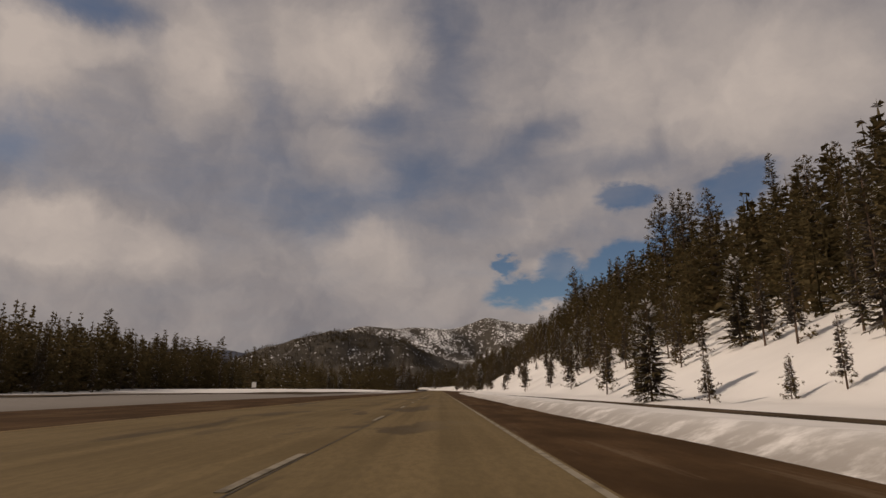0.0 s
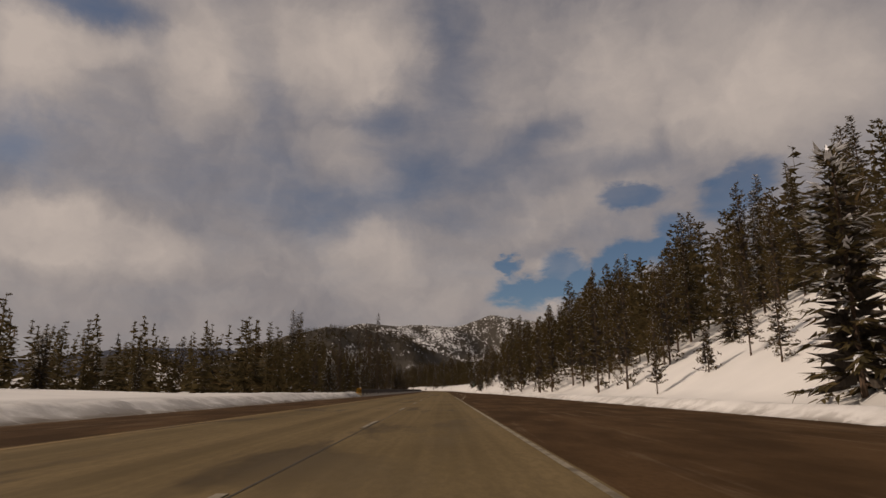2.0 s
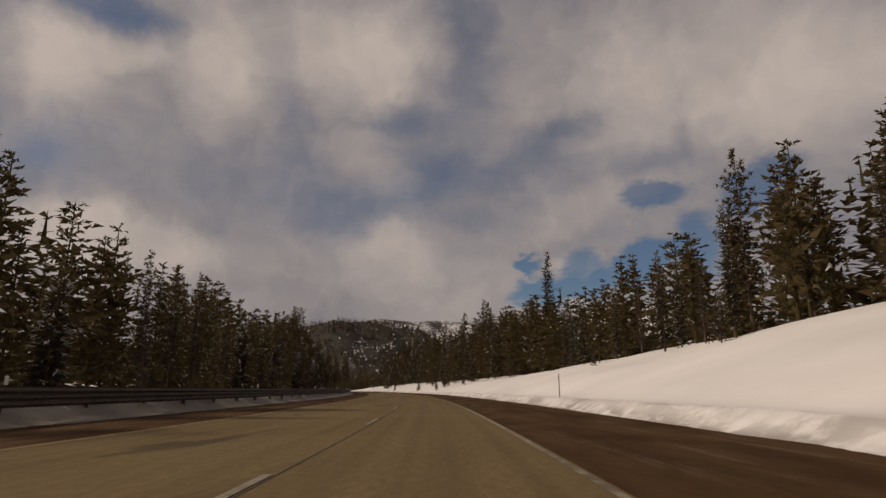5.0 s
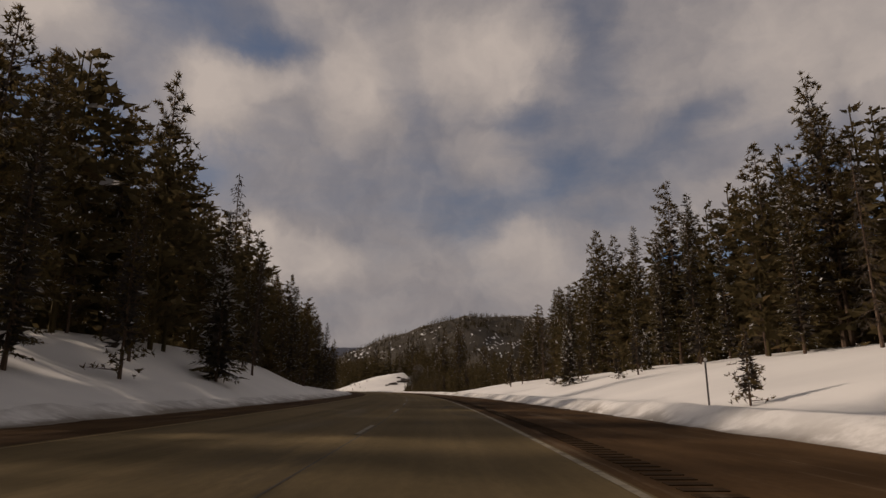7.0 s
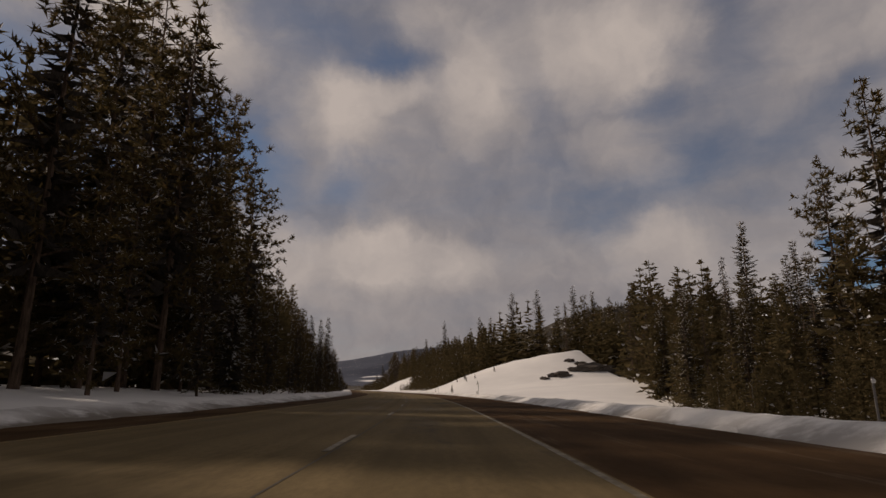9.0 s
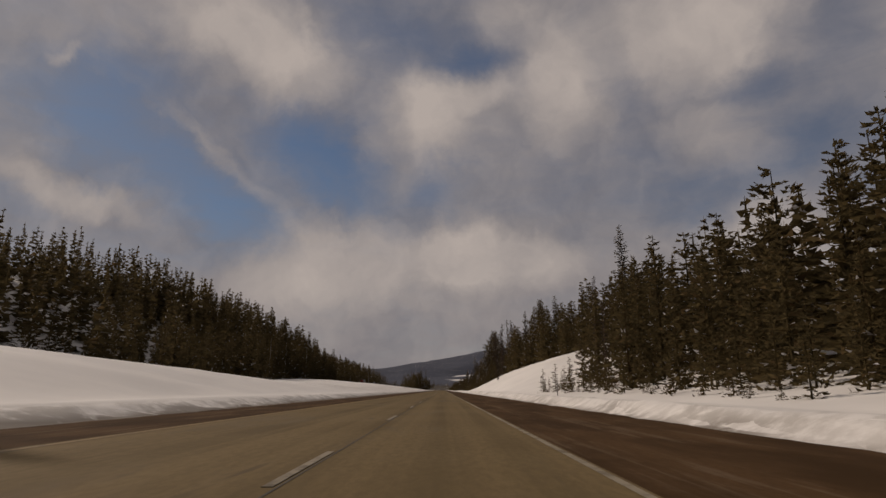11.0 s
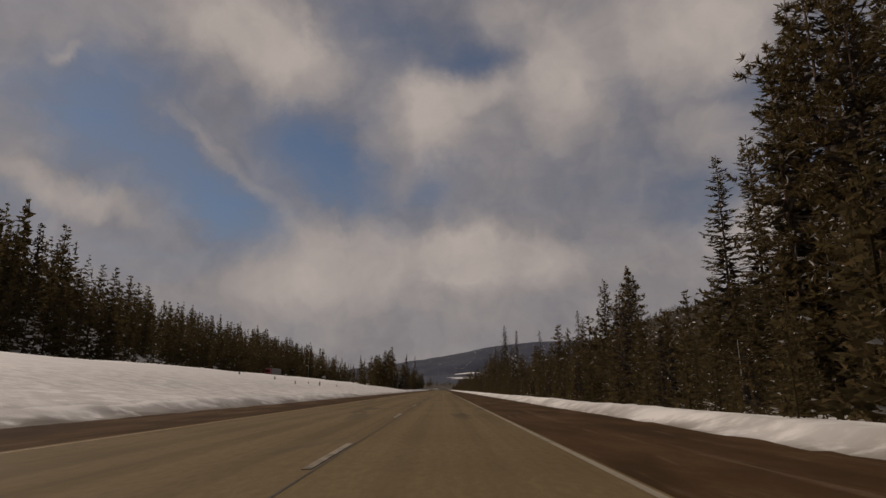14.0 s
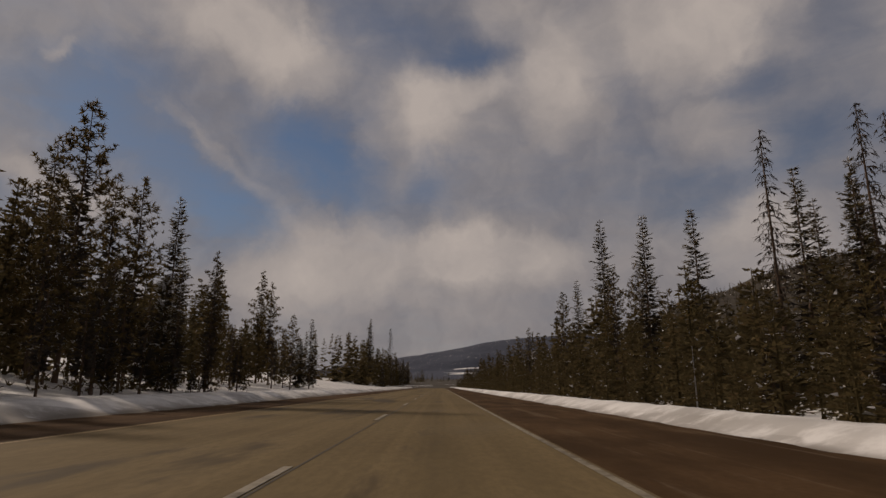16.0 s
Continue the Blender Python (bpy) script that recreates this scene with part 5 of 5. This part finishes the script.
def delineator():
    ob = thing("delineator_post", "thin grey steel delineator post with a white reflector in snow", "road marker", Matrix.Identity(4), "roadside delineators")
    bm = bmesh.new()
    box(bm, -0.025, 0.025, -0.012, 0.012, -0.4, 1.35, 0.004)
    part("pole", bm, GREY, ob)
    bm = bmesh.new()
    tube(bm, [(0, -0.012, 1.27), (0, -0.032, 1.27)], [0.05, 0.05], 12)
    part("reflector", bm, WHITE, ob, "round white reflector")
    return ob


first = delineator()
SPOTS = [(399, 7.9), (561, 7.2), (688, 7.0), (754, 7.4), (960, 8.9), (1022, 7.1), (1071, 7.0), (1200, 7.6), (1648, 7.9), (869, -13.2), (1103, -13.2), (1362, -13.0)]
for i, (s, o) in enumerate(SPOTS):
    m = at(s, o, height(s, o))
    if i == 0:
        first.matrix_basis = m
    else:
        place(first, m)


def lettering(body, size, parent, mat, x, y, z, name="lettering"):
    """Raised writing on a sign's face, centred at x, z."""
    cu = bpy.data.curves.new(name, "FONT")
    cu.body, cu.size, cu.align_x, cu.align_y, cu.extrude = body, size * K, "CENTER", "CENTER", 0.002 * K
    ob = new(name, cu)
    deps = bpy.context.evaluated_depsgraph_get()
    me = bpy.data.meshes.new_from_object(ob.evaluated_get(deps))
    bpy.data.objects.remove(ob)
    me.materials.clear()
    me.materials.append(mat)
    o = part(name, me, None, parent)
    o.matrix_basis = pose(x * K, y * K, z * K, 90, 0, 0)
    return o


def bars(parent, mat, x, y, z, w, h):
    bm = bmesh.new()
    box(bm, x - w / 2, x + w / 2, y - 0.003, y, z - h / 2, z + h / 2, 0.0)
    return part("bar", bm, mat, parent)


mile = thing("mile_marker_sign", "narrow green roadside marker sign on a steel post in snow", "road sign", at(389.0, 8.9, height(389.0, 8.9)))
bm = bmesh.new()
box(bm, -0.03, 0.03, -0.015, 0.015, -0.5, 2.2, 0.005)
part("pole", bm, STEEL, mile)
bm = bmesh.new()
box(bm, -0.127, 0.127, -0.022, -0.016, 1.32, 2.26, 0.002)
plate = part("plate", bm, GREEN, mile, "green reflective plate")
bars(plate, WHITE, 0, -0.0225, 2.17, 0.17, 0.06)
for i in range(3):
    bars(plate, WHITE, 0, -0.0225, 1.95 - 0.22 * i, 0.11, 0.15)

limit = thing("speed_limit_sign", "white speed limit sign with two plates on a wooden post", "road sign", at(937.0, 11.2, height(937.0, 11.2)))
bm = bmesh.new()
box(bm, -0.06, 0.06, -0.05, 0.05, -0.5, 3.2, 0.012)
part("pole", bm, WOODPOST, limit)
bm = bmesh.new()
box(bm, -0.46, 0.46, -0.066, -0.056, 2.20, 3.42, 0.003)
upper = part("plate", bm, WHITE, limit, "white plate with black figures")
bm = bmesh.new()
box(bm, -0.46, 0.46, -0.066, -0.056, 1.38, 2.16, 0.003)
lower = part("plate", bm, WHITE, limit, "white plate with black figures")
lettering("SPEED", 0.24, upper, BLACK, 0, -0.069, 3.24)
lettering("LIMIT", 0.24, upper, BLACK, 0, -0.069, 2.99)
lettering("75", 0.62, upper, BLACK, 0, -0.069, 2.58)
lettering("65", 0.56, lower, BLACK, 0, -0.069, 1.68)
lettering("TRUCKS", 0.20, lower, BLACK, 0, -0.069, 2.00)
for plate_ob, z0, z1 in ((upper, 2.23, 3.39), (lower, 1.41, 2.13)):
    for x in (-0.44, 0.44):
        bars(plate_ob, BLACK, x, -0.067, (z0 + z1) / 2, 0.015, z1 - z0)

guide = thing("guide_sign", "small pale guide sign on a post beside the side road", "road sign", at(198, -60, height(198, -60)))
bm = bmesh.new()
box(bm, -0.06, 0.06, -0.05, 0.05, -0.5, 1.6, 0.01)
part("pole", bm, WOODPOST, guide)
bm = bmesh.new()
box(bm, -0.72, 0.72, -0.07, -0.055, 0.55, 2.25, 0.01)
part("plate", bm, WHITE, guide)

# ---------------------------------------------------------------- truck on the far carriageway


def truck(s, off):
    """A lorry with a long trailer that faces back along the road."""
    ob = thing("semi_truck", "red semi truck with a long grey trailer behind a snow field", "truck", at(s, off, height(s, off) + 0.1, 180))
    bm = bmesh.new()
    box(bm, -1.15, 1.15, 3.4, 5.6, 1.0, 3.6, 0.18)
    box(bm, -1.0, 1.0, 5.5, 7.2, 0.8, 2.0, 0.2)
    cab = part("cab", bm, RED, ob, "red painted cab with a long bonnet")
    bm = bmesh.new()
    box(bm, -0.95, 0.95, 5.58, 5.66, 2.2, 3.1, 0.03)
    part("windscreen", bm, GLASS, cab)
    for x in (-1.0, 1.0):
        bm = bmesh.new()
        tube(bm, [(x, 3.3, 1.0), (x, 3.3, 4.1)], [0.08, 0.08], 10)
        part("exhaust_stack", bm, STEEL, cab, "bright exhaust stack")
        bm = bmesh.new()
        box(bm, x * 0.75 - 0.16, x * 0.75 + 0.16, 7.16, 7.24, 1.05, 1.3, 0.03)
        part("headlight", bm, WHITE, cab)
    bm = bmesh.new()
    box(bm, -0.6, 0.6, 7.16, 7.24, 1.0, 1.85, 0.03)
    part("grille", bm, STEEL, cab)
    bm = bmesh.new()
    box(bm, -1.1, 1.1, 7.1, 7.4, 0.45, 0.8, 0.05)
    part("bumper", bm, STEEL, cab)
    bm = bmesh.new()
    box(bm, -1.28, 1.28, -12.6, 3.0, 1.15, 4.05, 0.06)
    part("trailer", bm, GREY, ob, "dull grey box trailer")
    bm = bmesh.new()
    box(bm, -0.5, 0.5, -12.4, 6.8, 0.75, 1.1, 0.04)
    part("chassis", bm, BLACK, ob)
    for y in (6.3, 3.2, 1.9, -10.2, -11.5):
        for x in (-1.05, 1.05):
            bm = bmesh.new()
            tube(bm, [(x - 0.17, y, 0.52), (x - 0.15, y, 0.52), (x + 0.15, y, 0.52), (x + 0.17, y, 0.52)], [0.44, 0.52, 0.52, 0.44], 18)
            w = part("wheel", bm, RUBBER, ob)
            bm = bmesh.new()
            tube(bm, [(x - 0.18, y, 0.52), (x + 0.18, y, 0.52)], [0.27, 0.27], 14)
            part("rim", bm, STEEL, w)


truck(1748, -78)

# ---------------------------------------------------------------- rock ledges and saplings on the cut slope


def rock(seed, s, off, length, depth, tall, turn):
    r = random.Random(seed)
    bm = bmesh.new()
    bmesh.ops.create_icosphere(bm, subdivisions=3, radius=1.0)
    for v in bm.verts:
        p = v.co.copy()
        q = 1 + 0.55 * noise.noise(p * 1.8 + Vector((seed, 0, 0))) + 0.45 * noise.noise(p * 4.6 + Vector((0, seed, 0)))
        v.co = Vector((p.x * length / 2 * q, p.y * depth / 2 * q, round(p.z * 2.5 * q) / 2.5 * tall / 2 + 0.10 * p.z))
    ob = new("rock_outcrop", bmesh_mesh("rock_outcrop", bm, ROCK))
    tagged(ob, "dark broken rock ledge showing through the snow", "rock", "rock ledges")
    ob.matrix_basis = at(s, off, height(s, off), turn)
    return ob


ROCKS = [(1080.5, 36, 6.0, 2.6, 1.7, 8), (1083.5, 45, 10.0, 3.0, 2.0, -4), (1085, 57, 7.0, 3.0, 2.2, 10), (1090, 42, 2.6, 1.6, 0.8, 0), (1087, 44, 3.0, 1.8, 0.9, 12), (1084, 51, 5.0, 2.6, 1.8, -8), (1079, 32, 2.4, 1.5, 0.8, 5)]
for i, (s, off, length, depth, tall, turn) in enumerate(ROCKS):
    rock(i + 3, s, off, length, depth, tall, turn)
# young trees on the open slopes: along, offset, height
SAPLINGS = [(39.8, 13.8, 6.6), (32.8, 14.4, 2.6), (29.9, 17.2, 2.3), (27.7, 18.5, 3.5), (63.7, 17.4, 5.9), (86.3, 18.5, 5.2), (121.6, 16.9, 5.8), (104.1, 18.8, 4.6), (98.6, 25.2, 3.8),
            (124.6, 30.8, 2.8), (109.7, 27.0, 2.9), (94.0, 24.6, 4.0), (90.7, 25.6, 3.6), (118.1, 21.6, 4.5), (159.4, 16.8, 3.9), (46, 15, 3.0), (72, 20, 4.0), (55, 24, 4.5)]
SAPLINGS += [(157.2, 21.5, 5.1), (153.2, 27.1, 5.4), (135.2, 19.1, 7.2), (163.1, 28.4, 3.4), (176.6, 19.6, 5.0), (176.1, 23.5, 4.1), (155.3, 17.3, 0.9), (199.8, 15.7, 6.6), (196.4, 16.4, 6.2),
             (188.7, 16.1, 2.2), (194.1, 21.9, 6.0), (213.8, 17.9, 3.2), (227.7, 15.8, 3.9), (190.8, 23.0, 4.2), (200.3, 24, 4.4), (213.7, 27.8, 3.9), (185.3, 20.0, 4.8)]
SAPLINGS += [(1095.5, 24.4, 1.4), (1092.9, 19.0, 1.3), (1092.8, 16.9, 1.1), (1062.5, 8.6, 1.5), (1084.6, 17.8, 1.0), (1087.3, 8.5, 0.7), (1097.4, 15.4, 1.2), (1097.3, 17.3, 1.8), (1018, 10, 0.9),
             (1017, 11, 1.1), (1016, 11.6, 0.8), (1015, 12.4, 0.6), (1035, 8.8, 0.6), (1557.1, -20.6, 0.6), (1567.2, -26.2, 0.7), (1565.8, -19, 0.8), (1576.4, -18.2, 0.5)]
SAPLINGS += [(1578, -35.3, 0.9), (1567.3, -21, 0.4), (757, 10.2, 2.7), (858, 10.4, 1.0), (679, 10.8, 2.9), (680, 13, 3.2), (707, 10.2, 3.4), (387, 10.5, 3.6), (1320.7, 14.4, 1.7), (398, 14, 5.0), (393, 17, 6.5)]
for s, off, h in SAPLINGS:
    tree("young", s, off, h, 0.05)
for kind, models in KINDS.items():
    for i, ob in enumerate(models):
        if (kind, i) not in used:
            for o in (*ob.children_recursive, ob):
                bpy.data.objects.remove(o)
